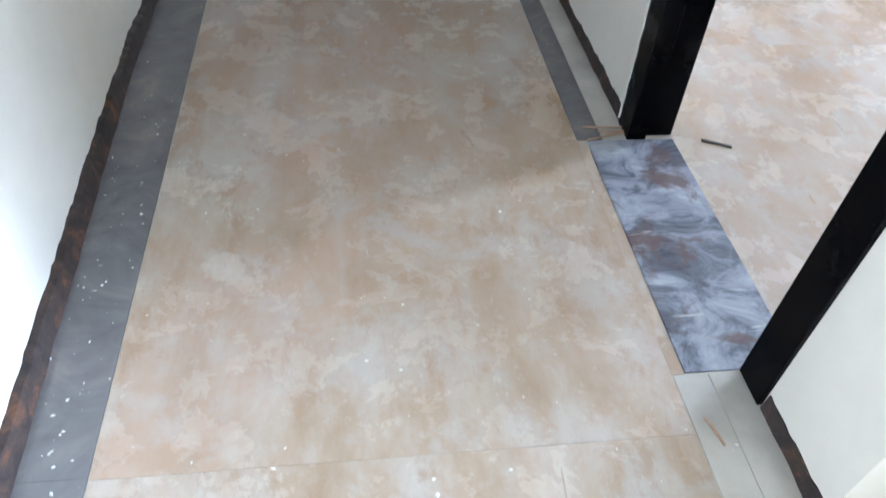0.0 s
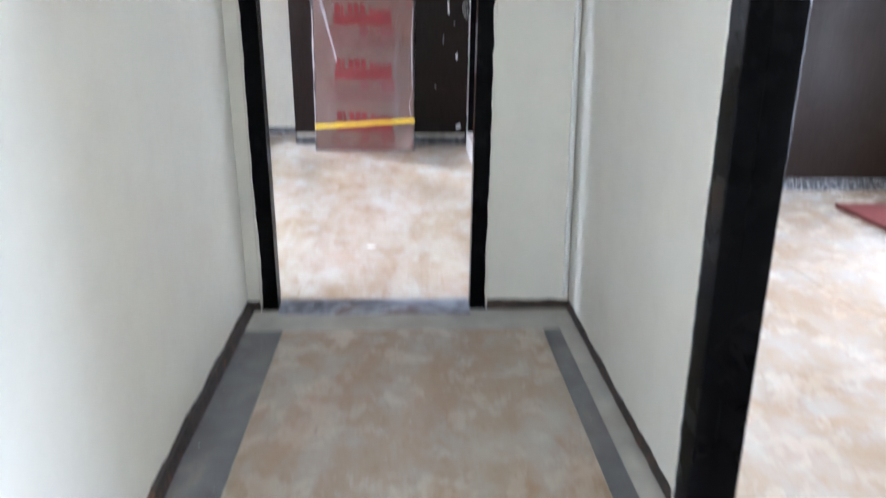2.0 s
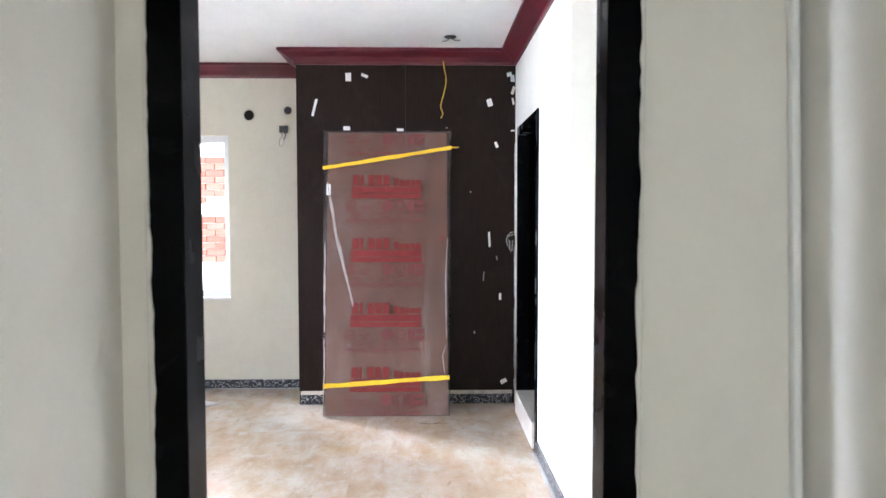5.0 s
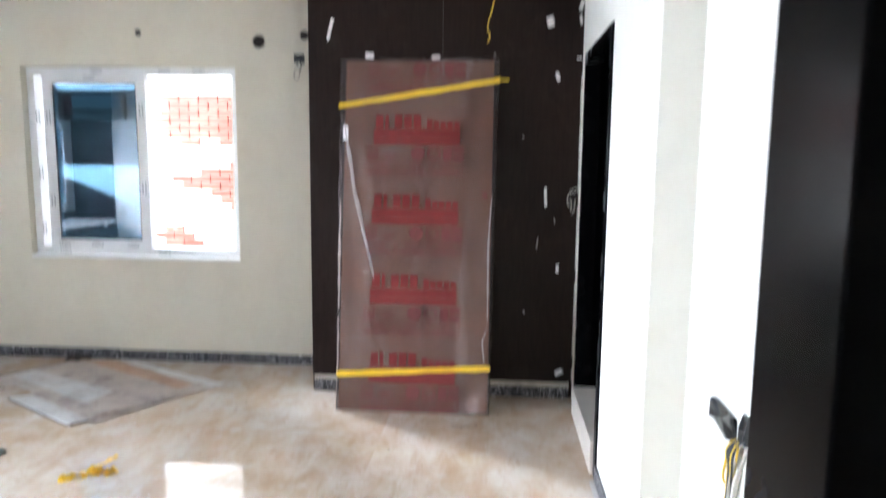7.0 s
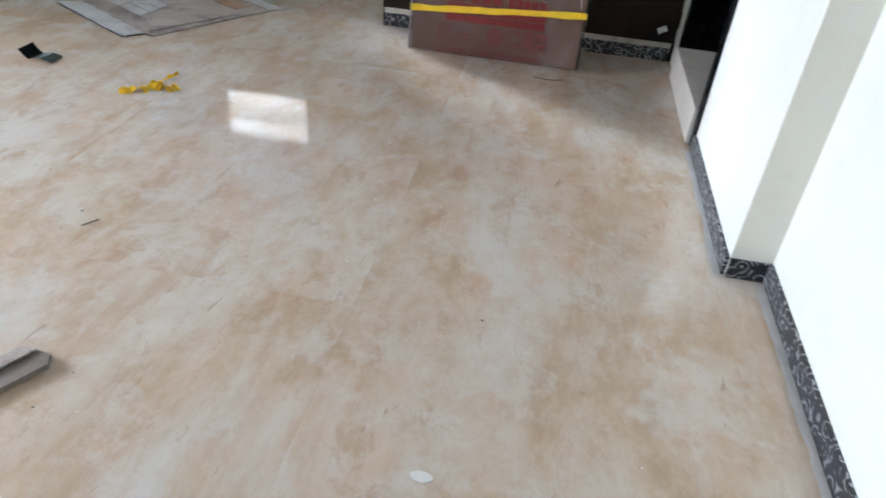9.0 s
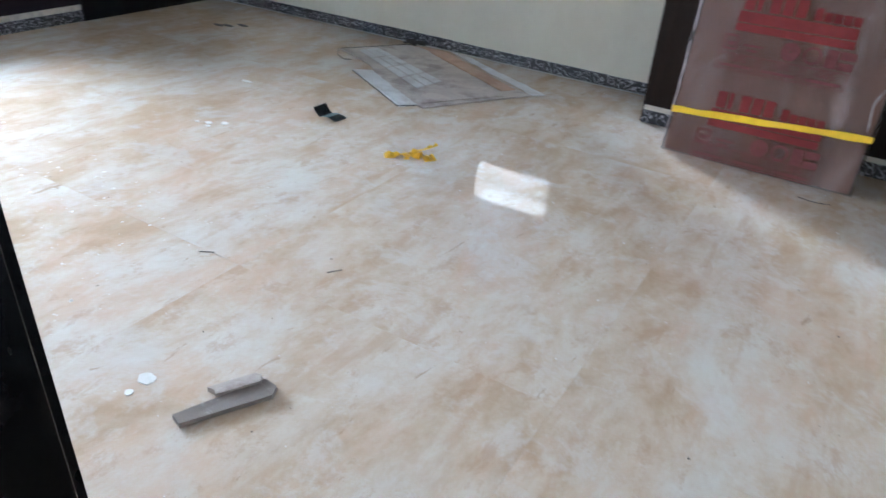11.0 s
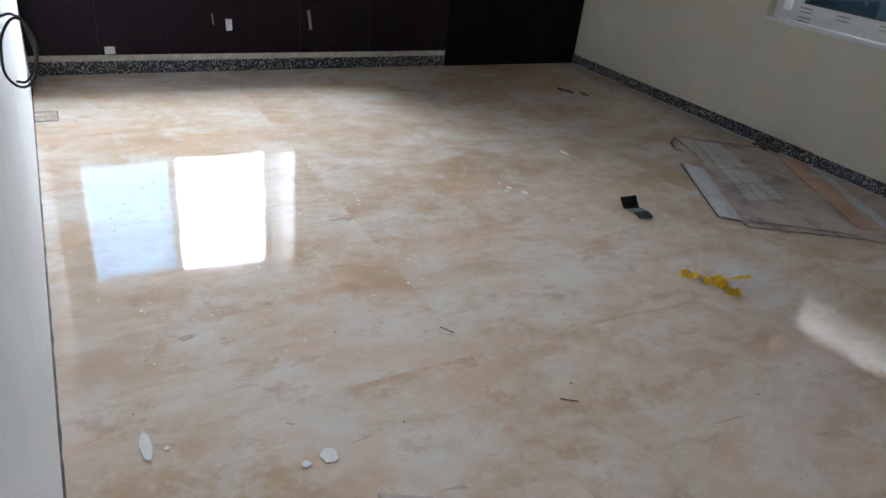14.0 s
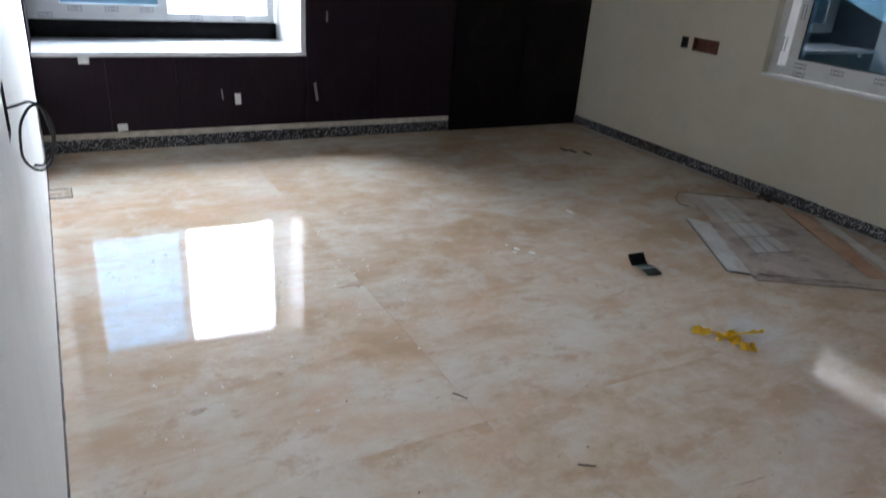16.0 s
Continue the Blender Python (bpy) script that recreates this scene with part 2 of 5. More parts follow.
EAST_PAINT = painted_plaster("pale_cream_wall_paint", (0.80, 0.775, 0.70), 0.04)
CREAM = painted_plaster("cream_wall_paint", (0.66, 0.615, 0.50))
WHITE = painted_plaster("white_wall_putty", (0.83, 0.825, 0.80), 0.07)
CORRIDOR_PAINT = painted_plaster("pale_corridor_paint", (0.76, 0.73, 0.655))
CEILING_PAINT = painted_plaster("ceiling_white", (0.84, 0.84, 0.82), 0.03)
MARBLE = marble("polished_beige_marble", 0.03, 0.11)
MARBLE_DUSTY = marble("dusty_beige_marble", 0.20, 0.40, 0.76)
GRANITE = grey_granite("grey_granite_border")
EDGE_STONE = plain("dusty_pale_edge_stone", (0.43, 0.405, 0.355), 0.25, 0, 0.16, 6, 0.02, "World")
THRESHOLD = mottled_threshold("mottled_threshold_stone")
BLACK = black_stone("black_polished_stone")
LAMINATE = dark_laminate("dark_brown_laminate", (0.016, 0.0092, 0.0070))
LAMINATE_B = dark_laminate("near_black_laminate", (0.005, 0.0032, 0.004))
PANEL_PLUM = dark_laminate("plum_brown_laminate", (0.014, 0.0075, 0.0125))
SKIRT = scroll_skirting("black_scroll_skirting")
RAW = raw_edge("raw_mortar_edge")
MAROON = plain("maroon_gloss_paint", (0.085, 0.010, 0.016), 0.35, 0, 0.2, 5, 0.03)
GROUT = plain("pale_putty_strip", (0.50, 0.45, 0.37), 0.7, 0, 0.25, 20, 0.2)
# pale colour that stands in for the glint along film folds
FILM_GLINT = plain("film_fold_glint", (0.33, 0.275, 0.26), 0.3, 0, 0.2, 9, 0.1)
PUTTY = plain("white_putty", (0.66, 0.64, 0.60), 0.8, 0, 0.08, 30, 0.2)
UPVC = plain("white_window_plastic", (0.80, 0.81, 0.81), 0.3, 0, 0.05, 8, 0.02)
FILM_PRINT = plain("grey_film_print", (0.34, 0.35, 0.36), 0.5, 0, 0.3, 60, 0.0)
GLASS = tinted_glass("blue_tinted_glass")
GASKET = plain("black_gasket", (0.015, 0.016, 0.02), 0.5)
SILL_STONE = plain("white_marble_sill", (0.76, 0.77, 0.78), 0.22, 0, 0.08, 6, 0.02)
STEP_STONE = plain("pale_step_stone", (0.66, 0.60, 0.53), 0.3, 0, 0.1, 6, 0.03)
WRAP = film_wrap("plastic_film")
DOOR_WOOD = plain("brown_door_veneer", (0.24, 0.10, 0.055), 0.4, 0, 0.2, 5, 0.05)
PRINT_RED = plain("red_print", (0.17, 0.014, 0.012), 0.75, 0, 0.18, 16, 0.0)
PRINT_FAINT = plain("faint_red_print", (0.15, 0.034, 0.03), 0.7, 0, 0.2, 40, 0.0)
TAPE = plain("yellow_tape", (0.80, 0.51, 0.010), 0.3, 0, 0.12, 20, 0.05)
PAPER = plain("white_paper", (0.80, 0.79, 0.77), 0.7, 0, 0.06, 30, 0.05)
TAPE_GREY = plain("grey_tape_residue", (0.22, 0.20, 0.19), 0.6)
HOLE = plain("dark_recess", (0.02, 0.015, 0.014), 0.8, 0, 0.4, 30, 0.1)
RECESS_RED = plain("rust_red_recess", (0.11, 0.035, 0.02), 0.8, 0, 0.5, 30, 0.2)
CABLE_BLACK = plain("black_cable", (0.012, 0.012, 0.013), 0.35, 0, 0.1, 10, 0.0)
CABLE_YELLOW = plain("yellow_wire", (0.62, 0.40, 0.02), 0.4, 0, 0.1, 10, 0.0)
CABLE_GREY = plain("grey_cable", (0.36, 0.33, 0.27), 0.4, 0, 0.1, 10, 0.0)
CARD_GREY = cardboard("greyish_cardboard", (0.47, 0.40, 0.345), (0.17, 0.11, 0.10), (0.66, 0.63, 0.59))
CARD_TAN = cardboard("tan_cardboard", (0.38, 0.24, 0.15))
CARD_PALE = cardboard("pale_printed_sheet", (0.60, 0.595, 0.585), (0.40, 0.36, 0.33), (0.70, 0.69, 0.68))
CARD_ORANGE = cardboard("orange_stained_board", (0.47, 0.28, 0.17), (0.30, 0.14, 0.06), (0.52, 0.47, 0.42))
DUST = plain("pale_cement_dust", (0.47, 0.45, 0.42), 0.45, 0, 0.12, 12, 0.1, "World")
CARD_EDGE = plain("dark_board_edge", (0.05, 0.04, 0.035), 0.8)
WOOD_GREY = cardboard("grey_weathered_wood", (0.25, 0.205, 0.175))
PLASTIC_BLACK = plain("black_plastic_sheet", (0.012, 0.013, 0.015), 0.25)
PLASTIC_GREEN = plain("grey_green_plastic", (0.28, 0.34, 0.34), 0.25)
# plaster inside the neighbour's recess, its shade put into a darker grey
PLASTER_SHADE = plain("shade_grey_plaster", (0.30, 0.29, 0.28), 0.85, 0, 0.15, 3, 0.2, "World")
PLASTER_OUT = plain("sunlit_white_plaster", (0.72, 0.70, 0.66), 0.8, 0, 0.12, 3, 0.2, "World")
GROUND = plain("dusty_ground", (0.30, 0.26, 0.21), 0.9, 0, 0.25, 0.6, 0.3, "World")


def brick_material():
    m, nt, b = nodes_of("red_brick")
    rnd = nt.nodes.new("ShaderNodeObjectInfo").outputs["Random"]
    c = ramp(nt, rnd, [(0.0, (0.20, 0.055, 0.035)), (0.5, (0.24, 0.075, 0.05)), (1.0, (0.28, 0.10, 0.07))])
    v = coords(nt, space="World")
    d = ramp(nt, noise_tex(nt, v, 22, 6, 0.7), [(0.4, (1, 1, 1)), (0.8, (0.75, 0.72, 0.7))])
    nt.links.new(mix(nt, 1.0, c, d, "MULTIPLY"), b.inputs["Base Color"])
    b.inputs["Roughness"].default_value = 0.9
    return m


BRICK = brick_material()


# ---- mesh helpers ----
def box(bm, x0, x1, y0, y1, z0, z1):
    vs = [bm.verts.new(p) for p in ((x0, y0, z0), (x1, y0, z0), (x1, y1, z0), (x0, y1, z0),
                                    (x0, y0, z1), (x1, y0, z1), (x1, y1, z1), (x0, y1, z1))]
    for f in ((3, 2, 1, 0), (4, 5, 6, 7), (0, 1, 5, 4), (1, 2, 6, 5), (2, 3, 7, 6), (3, 0, 4, 7)):
        bm.faces.new([vs[i] for i in f])
    return vs


def boxes(*dims, bevel=0.0):
    bm = bmesh.new()
    for d in dims:
        box(bm, *d)
    if bevel:
        bmesh.ops.bevel(bm, geom=bm.edges[:], offset=bevel, segments=2, affect="EDGES", profile=0.6)
    return bm


def mesh_object(name, bm, material, smooth=False):
    me = bpy.data.meshes.new(name)
    bmesh.ops.recalc_face_normals(bm, faces=bm.faces)
    bm.to_mesh(me)
    bm.free()
    if smooth:
        for p in me.polygons:
            p.use_smooth = True
    me.materials.append(material)
    return new(name, me)


def part(name, bm, material, parent, label="", smooth=False):
    ob = mesh_object(name, bm, material, smooth)
    ob.parent = parent
    if parent is not None:
        ob.matrix_parent_inverse = parent.matrix_world.inverted()
    if label:
        ob["label"] = label
    return ob


def empty(name, at=(0, 0, 0)):
    ob = new(name)
    ob.location = at
    ob.empty_display_size = 0.1
    bpy.context.view_layer.update()
    return ob


def structure(name, bm, material, label, category="wall"):
    return tagged(mesh_object(name, bm, material), label, category, kind="structure")


def holed(axis, a0, a1, u0, u1, z0, z1, holes):
    """Wall boxes. axis 'x': wall of thickness a0..a1 in x that runs along y; 'y': the other way. holes: (u0, u1, z0, z1)."""
    us = sorted({u0, u1, *[h[0] for h in holes], *[h[1] for h in holes]})
    bm = bmesh.new()
    for p, q in zip(us, us[1:]):
        mid = (p + q) / 2
        spans = sorted((h[2], h[3]) for h in holes if h[0] <= mid <= h[1])
        z = z0
        for s0, s1 in spans + [(z1, z1)]:
            if s0 > z + 1e-6:
                if axis == "x":
                    box(bm, a0, a1, p, q, z, s0)
                else:
                    box(bm, p, q, a0, a1, z, s0)
            z = max(z, s1)
    bmesh.ops.remove_doubles(bm, verts=bm.verts, dist=1e-5)
    return bm


def moved(ob, shift):
    """Moves the corners of a thing and its parts in x, by shift(corner)."""
    for o in (ob, *ob.children):
        if o.type == "MESH":
            for v in o.data.vertices:
                v.co.x += shift(v.co)
    return ob


def leaning(ob):
    return moved(ob, lambda c: -LEAN * c.z if c.x < 1.6 else 0.0)


def askew(ob):
    return moved(ob, lambda c: SPLAY * max(0.0, -1.1 - c.y) if -0.2 < c.x < -0.08 else 0.0)


def tube(points, radius, name, material, parent=None, cyclic=False, label="", straight=False):
    cu = bpy.data.curves.new(name, "CURVE")
    cu.dimensions, cu.bevel_depth, cu.bevel_resolution, cu.resolution_u = "3D", radius, 2, 5
    sp = cu.splines.new("BEZIER")
    sp.bezier_points.add(len(points) - 1)
    for bp, p in zip(sp.bezier_points, points):
        bp.co = p
        bp.handle_left_type = bp.handle_right_type = "VECTOR" if straight else "AUTO"
    sp.use_cyclic_u = cyclic
    tmp = bpy.data.objects.new("tmp", cu)
    scene.collection.objects.link(tmp)
    me = bpy.data.meshes.new_from_object(tmp.evaluated_get(bpy.context.evaluated_depsgraph_get()))
    bpy.data.objects.remove(tmp)
    bpy.data.curves.remove(cu)
    me.name = name
    me.materials.clear()
    me.materials.append(material)
    for p in me.polygons:
        p.use_smooth = True
    ob = new(name, me)
    if parent is not None:
        ob.parent = parent
        ob.matrix_parent_inverse = parent.matrix_world.inverted()
    if label:
        ob["label"] = label
    return ob


def prism(outline, z0, z1, wobble=0.0):
    """An upright prism over a plan outline."""
    bm = bmesh.new()
    lo = [bm.verts.new((x, y, z0)) for x, y in outline]
    hi = [bm.verts.new((x, y, z1 + random.uniform(0, wobble))) for x, y in outline]
    bm.faces.new(lo[::-1])
    bm.faces.new(hi)
    n = len(outline)
    for i in range(n):
        bm.faces.new((lo[i], lo[(i + 1) % n], hi[(i + 1) % n], hi[i]))
    return bm


# ---- the plan, in metres ----
WEST, EAST, EAST_NEAR, SOUTH, NORTH = -4.51, 1.14, 1.27, 0.19, 4.34
JOG_Y, JUT_X, JUT_Y = 1.81, -0.506, 3.82
CEIL = 2.67
C_WEST, C_EAST = -0.145, 1.285
LEAN, SPLAY = 0.030, 0.034  # the corridor's east wall leans in, its west wall runs slightly askew

# ---- walls ----
structure("wall_south", holed("y", 0.0, SOUTH, -5.22, 1.47, 0, CEIL, [(-0.125, 0.95, 0, 2.07), (-1.70, -1.58, 0.86, 0.99)]), WHITE,
          "white puttied wall between corridor and bedroom with a doorway")
structure("wall_corridor_end", boxes((C_WEST, -0.086, -0.006, 0.0, 0, CEIL), (0.91, C_EAST, -0.006, 0.0, 0, CEIL), (-0.086, 0.91, -0.006, 0.0, 2.03, CEIL)),
          CORRIDOR_PAINT, "pale cream painted end wall of the corridor")
askew(structure("wall_corridor_west", boxes((-0.36, C_WEST, -6.6, -1.1, 0, CEIL), (-0.36, C_WEST, -1.1, -0.006, 0, CEIL)), CORRIDOR_PAINT, "pale cream painted corridor wall, unfinished at its foot"))
leaning(structure("wall_corridor_east", holed("x", C_EAST, 1.414, -2.51, -0.006, 0, CEIL, [(-2.28, -1.34, 0, 2.03)]), CORRIDOR_PAINT,
          "pale cream painted corridor wall with a side doorway"))
structure("wall_bedroom_east_near", holed("x", EAST_NEAR, 1.47, SOUTH, JOG_Y, 0, CEIL, [(1.245, 1.29, 0.80, 0.87), (1.335, 1.52, 0.77, 0.835)]), EAST_PAINT, "white puttied bedroom wall with open switch boxes")
structure("wall_bedroom_east", holed("x", EAST, 1.40, JOG_Y, NORTH, 0, CEIL, [(2.72, 3.65, 0, 2.08)]), EAST_PAINT,
          "white puttied bedroom wall with a black framed doorway")
structure("wall_north", holed("y", NORTH, 4.58, -5.22, 3.4, 0, CEIL, [(-2.72, -1.163, 0.745, 2.10), (-3.44, -3.375, 0.815, 0.895), (-3.33, -3.10, 0.81, 0.90)]), CREAM,
          "cream painted bedroom wall with a window")
structure("wall_west", holed("x", -5.20, -4.525, SOUTH, NORTH, 0, CEIL, [(0.20, 1.866, 0.59, 1.95)]), PANEL_PLUM,
          "bedroom wall faced with dark laminate, with a deep window")
structure("wall_jut", boxes((JUT_X, EAST, JUT_Y + 0.012, NORTH, 0, CEIL)), LAMINATE, "projecting boxed-out wall faced with dark brown laminate")
# rooms beyond, closed around
leaning(structure("wall_side_room_north", boxes((1.40, 5.2, 2.08, 2.28, 0, CEIL)), LAMINATE, "far wall of the side room faced with dark laminate"))
structure("wall_side_room_east", holed("x", 5.0, 5.2, -6.6, 2.08, 0, CEIL, [(-0.30, 0.25, 0.3, 2.2), (-6.2, -3.4, 0.3, 2.4)]), CREAM, "cream wall of the side room with a window opening")
leaning(structure("wall_side_room_south", boxes((1.414, 5.0, -2.68, -2.51, 0, CEIL)), CREAM, "cream wall between side room and hall"))
structure("wall_hall_south", boxes((-0.36, 5.2, -6.8, -6.6, 0, CEIL)), CREAM, "plain cream hall wall")
structure("wall_bath_east", boxes((3.2, 3.4, 2.28, NORTH, 0, CEIL)), CREAM, "plain wall of the unlit bathroom")
# ceilings
structure("ceiling_bedroom", boxes((-5.22, 3.4, SOUTH, 4.58, CEIL, CEIL + 0.15)), CEILING_PAINT, "flat white bedroom ceiling", "ceiling")
structure("ceiling_corridor", boxes((-0.36, 5.2, -6.8, SOUTH - 0.001, CEIL + 0.002, CEIL + 0.15)), CEILING_PAINT, "flat white corridor and hall ceiling", "ceiling")
structure("ceiling_side_room", boxes((3.4, 5.2, SOUTH, 2.28, CEIL + 0.002, CEIL + 0.15)), CEILING_PAINT, "flat white side room ceiling", "ceiling")


def cornice():
    """A maroon cove round the bedroom, mitred at the corners."""
    loop = [(WEST, SOUTH), (EAST_NEAR, SOUTH), (EAST_NEAR, JOG_Y), (EAST, JOG_Y), (EAST, JUT_Y), (JUT_X, JUT_Y), (JUT_X, NORTH), (WEST, NORTH)]
    profile = [(0.0, 2.565), (0.012, 2.565), (0.016, 2.585), (0.05, 2.615), (0.095, 2.640), (0.118, 2.648), (0.118, CEIL - 0.001), (0.0, CEIL - 0.001)]
    n = len(loop)
    ins = []
    for i in range(n):
        p, q, r = Vector(loop[i - 1]), Vector(loop[i]), Vector(loop[(i + 1) % n])
        a, b = (q - p).normalized(), (r - q).normalized()
        ins.append(Vector((-a.y, a.x)) + Vector((-b.y, b.x)))
    bm = bmesh.new()
    rings = [[bm.verts.new((loop[i][0] + ins[i].x * d, loop[i][1] + ins[i].y * d, z)) for d, z in profile] for i in range(n)]
    m = len(profile)
    for i in range(n):
        a, b = rings[i], rings[(i + 1) % n]
        for k in range(m - 1):
            bm.faces.new((a[k], b[k], b[k + 1], a[k + 1]))
    return bm


bead = boxes((C_EAST - 0.018, C_EAST - 0.0005, -0.030, -0.0065, 0.066, CEIL), bevel=0.006)
for v in bead.verts:
    v.co.x -= 0.010 + LEAN * v.co.z
structure("trim_corner_bead", bead, WHITE, "smooth white corner bead of fresh putty", "trim")
structure("trim_cornice", cornice(), MAROON, "maroon painted cove moulding under the ceiling", "trim")

# ---- door frames ----
def door_frame(name, axis, u0, u1, top, d0, d1, jamb, label, rebate=True):
    """Three stone members; the frame's width runs along u, its depth from d0 to d1."""
    ob = empty(name, ((u0 + u1) / 2, d0, 0) if axis == "y" else (d0, (u0 + u1) / 2, 0))
    tagged(ob, label, "door frame", kind="structure")
    for nm, a, b, z0, z1 in (("jamb", u0, u0 + jamb, 0.001, top), ("jamb", u1 - jamb, u1, 0.001, top), ("lintel", u0 + jamb, u1 - jamb, top - jamb, top)):
        mid = d0 + (d1 - d0) * 0.4
        r = 0.018 if rebate else 0.0
        for p, q, k in ((d0, mid, 0.0), (mid, d1, r)):
            aa, bb, zz = a, b, z0
            if nm == "lintel":
                aa, bb, zz = a - k, b + k, z0 + k
            elif a == u0:
                bb = b - k
            else:
                aa = a + k
            bm = bmesh.new()
            if axis == "y":
                box(bm, aa, bb, p, q, zz, z1)
            else:
                box(bm, p, q, aa, bb, zz, z1)
            bmesh.ops.bevel(bm, geom=bm.edges[:], offset=0.002, segments=1, affect="EDGES")
            part(nm if k == 0 and p == d0 else nm + "_rebate", bm, BLACK, ob)
    return ob


def ragged_putty(name, parent, axis, u, z0, z1, d, out, seed, horizontal=False):
    """An uneven bead of putty along a frame's edge."""
    rng = random.Random(seed)
    bm = bmesh.new()
    prev = None
    n = int((z1 - z0) / 0.022)
    for i in range(n + 1):
        s = z0 + (z1 - z0) * i / n
        w = max(0.0015, 0.003 + 0.005 * noise.noise((s * 9, seed, 0)) + 0.004 * rng.random() + 0.010 * max(0, noise.noise((s * 2.1, seed, 5))))
        h = 0.0025 + 0.002 * rng.random()
        pts = []
        for du, dd in ((-0.004 * out, 0), (0, h), (w * out, h), (w * out, -0.003)):
            if horizontal:
                p = (s, d - dd, u + du)
            elif axis == "y":
                p = (u + du, d - dd, s)
            else:
                p = (d - dd, u + du, s)
            pts.append(bm.verts.new(p))
        if prev:
            for k in range(3):
                bm.faces.new((prev[k], pts[k], pts[k + 1], prev[k + 1]))
        prev = pts
    return part(name, bm, CORRIDOR_PAINT, parent, "smeared putty along the stone edge")


f1 = door_frame("door_frame_1", "y", -0.086, 0.91, 2.03, -0.014, 0.155, 0.073, "black polished stone door frame with putty smears, no door hung")
for a, b, z0, z1 in ((-0.125, -0.0865, 0.001, 2.07), (0.9105, 0.95, 0.001, 2.07), (-0.086, 0.91, 2.0305, 2.07)):
    part("frame_backing", boxes((a, b, 0.001, 0.155 if a > -0.1 else 0.187, z0, z1)), BLACK, f1)
# plaster that laps unevenly over the front of the frame
ragged_putty("putty_edge", f1, "y", -0.086, 0.02, 2.02, -0.015, 1, 3)
ragged_putty("putty_edge", f1, "y", 0.91, 0.02, 2.02, -0.015, -1, 8)
ragged_putty("putty_edge", f1, "y", 2.03, -0.08, 0.90, -0.015, -1, 12, True)
f2 = door_frame("door_frame_2", "x", -2.28, -1.34, 2.03, 1.274, 1.412, 0.085, "black polished stone frame of the side doorway")
ragged_putty("putty_edge", f2, "x", -1.34, 0.02, 2.02, 1.2735, -1, 21)
leaning(f2)
f3 = door_frame("door_frame_3", "x", 2.72, 3.65, 2.08, 1.130, 1.34, 0.06, "black stone frame of the unlit bathroom doorway")
structure("threshold_bathroom", boxes((1.115, 1.34, 2.781, 3.589, 0.0, 0.16), bevel=0.004), STEP_STONE, "pale stone step in the bathroom doorway", "threshold")
structure("floor_bathroom", boxes((1.34, 3.2, 2.28, NORTH, 0.04, 0.14)), STEP_STONE, "raised pale bathroom floor", "floor")

# ---- skirting ----
def run(name, pieces, material, label):
    ob = empty(name)
    tagged(ob, label, "skirting", kind="structure")
    for d in pieces:
        part("skirting_tile", boxes(d, bevel=0.002), material, ob)
    return ob


def tiles_along(axis, u0, u1, w0, w1, z0, z1, step, seed):
    rng = random.Random(seed)
    out, u = [], u0
    while u < u1 - 0.02:
        v = min(u + step, u1)
        j = rng.uniform(-0.0012, 0.0012)
        if axis == "y":
            out.append((w0 + j, w1 + j, u, v - 0.002, z0, z1 + rng.uniform(-0.003, 0.002)))
        else:
            out.append((u, v - 0.002, w0 + j, w1 + j, z0, z1 + rng.uniform(-0.003, 0.002)))
        u = v
    return out


run("baseboard_north", tiles_along("x", WEST + 0.02, JUT_X, NORTH - 0.014, NORTH, 0.001, 0.076, 0.6, 1), SKIRT, "black scroll-patterned skirting tiles along the cream wall")
run("baseboard_west", tiles_along("y", SOUTH + 0.002, 3.05, WEST - 0.016, WEST + 0.010, 0.001, 0.080, 0.6, 2), SKIRT, "black scroll-patterned skirting tiles below dark laminate")
run("baseboard_jut", tiles_along("x", JUT_X + 0.01, EAST - 0.02, JUT_Y - 0.004, JUT_Y + 0.012, 0.001, 0.076, 0.6, 3), SKIRT, "black scroll-patterned skirting tiles below the projecting wall")
run("baseboard_side_room", tiles_along("x", 1.45, 5.0, 2.064, 2.08, 0.001, 0.090, 0.6, 6), SKIRT, "patterned skirting tiles along the side room's dark wall")
run("baseboard_east", tiles_along("y", JOG_Y, 2.72, EAST - 0.012, EAST, 0.001, 0.072, 0.6, 4), SKIRT, "black scroll-patterned skirting tiles along the white wall")
run("baseboard_east_near", tiles_along("y", SOUTH, JOG_Y, EAST_NEAR - 0.012, EAST_NEAR, 0.001, 0.072, 0.6, 5), SKIRT, "black scroll-patterned skirting tiles along the white wall")
run("baseboard_jog", [(EAST + 0.001, EAST_NEAR - 0.013, JOG_Y - 0.012, JOG_Y, 0.001, 0.070)], SKIRT, "short black patterned skirting tile on the pier")
structure("trim_west_strip", boxes((WEST - 0.016, WEST + 0.002, SOUTH, 3.05, 0.080, 0.118)), GROUT, "pale putty strip above the skirting", "trim")
structure("trim_jut_strip", boxes((JUT_X + 0.01, EAST - 0.02, JUT_Y, JUT_Y + 0.012, 0.076, 0.104)), GROUT, "pale putty strip above the skirting", "trim")


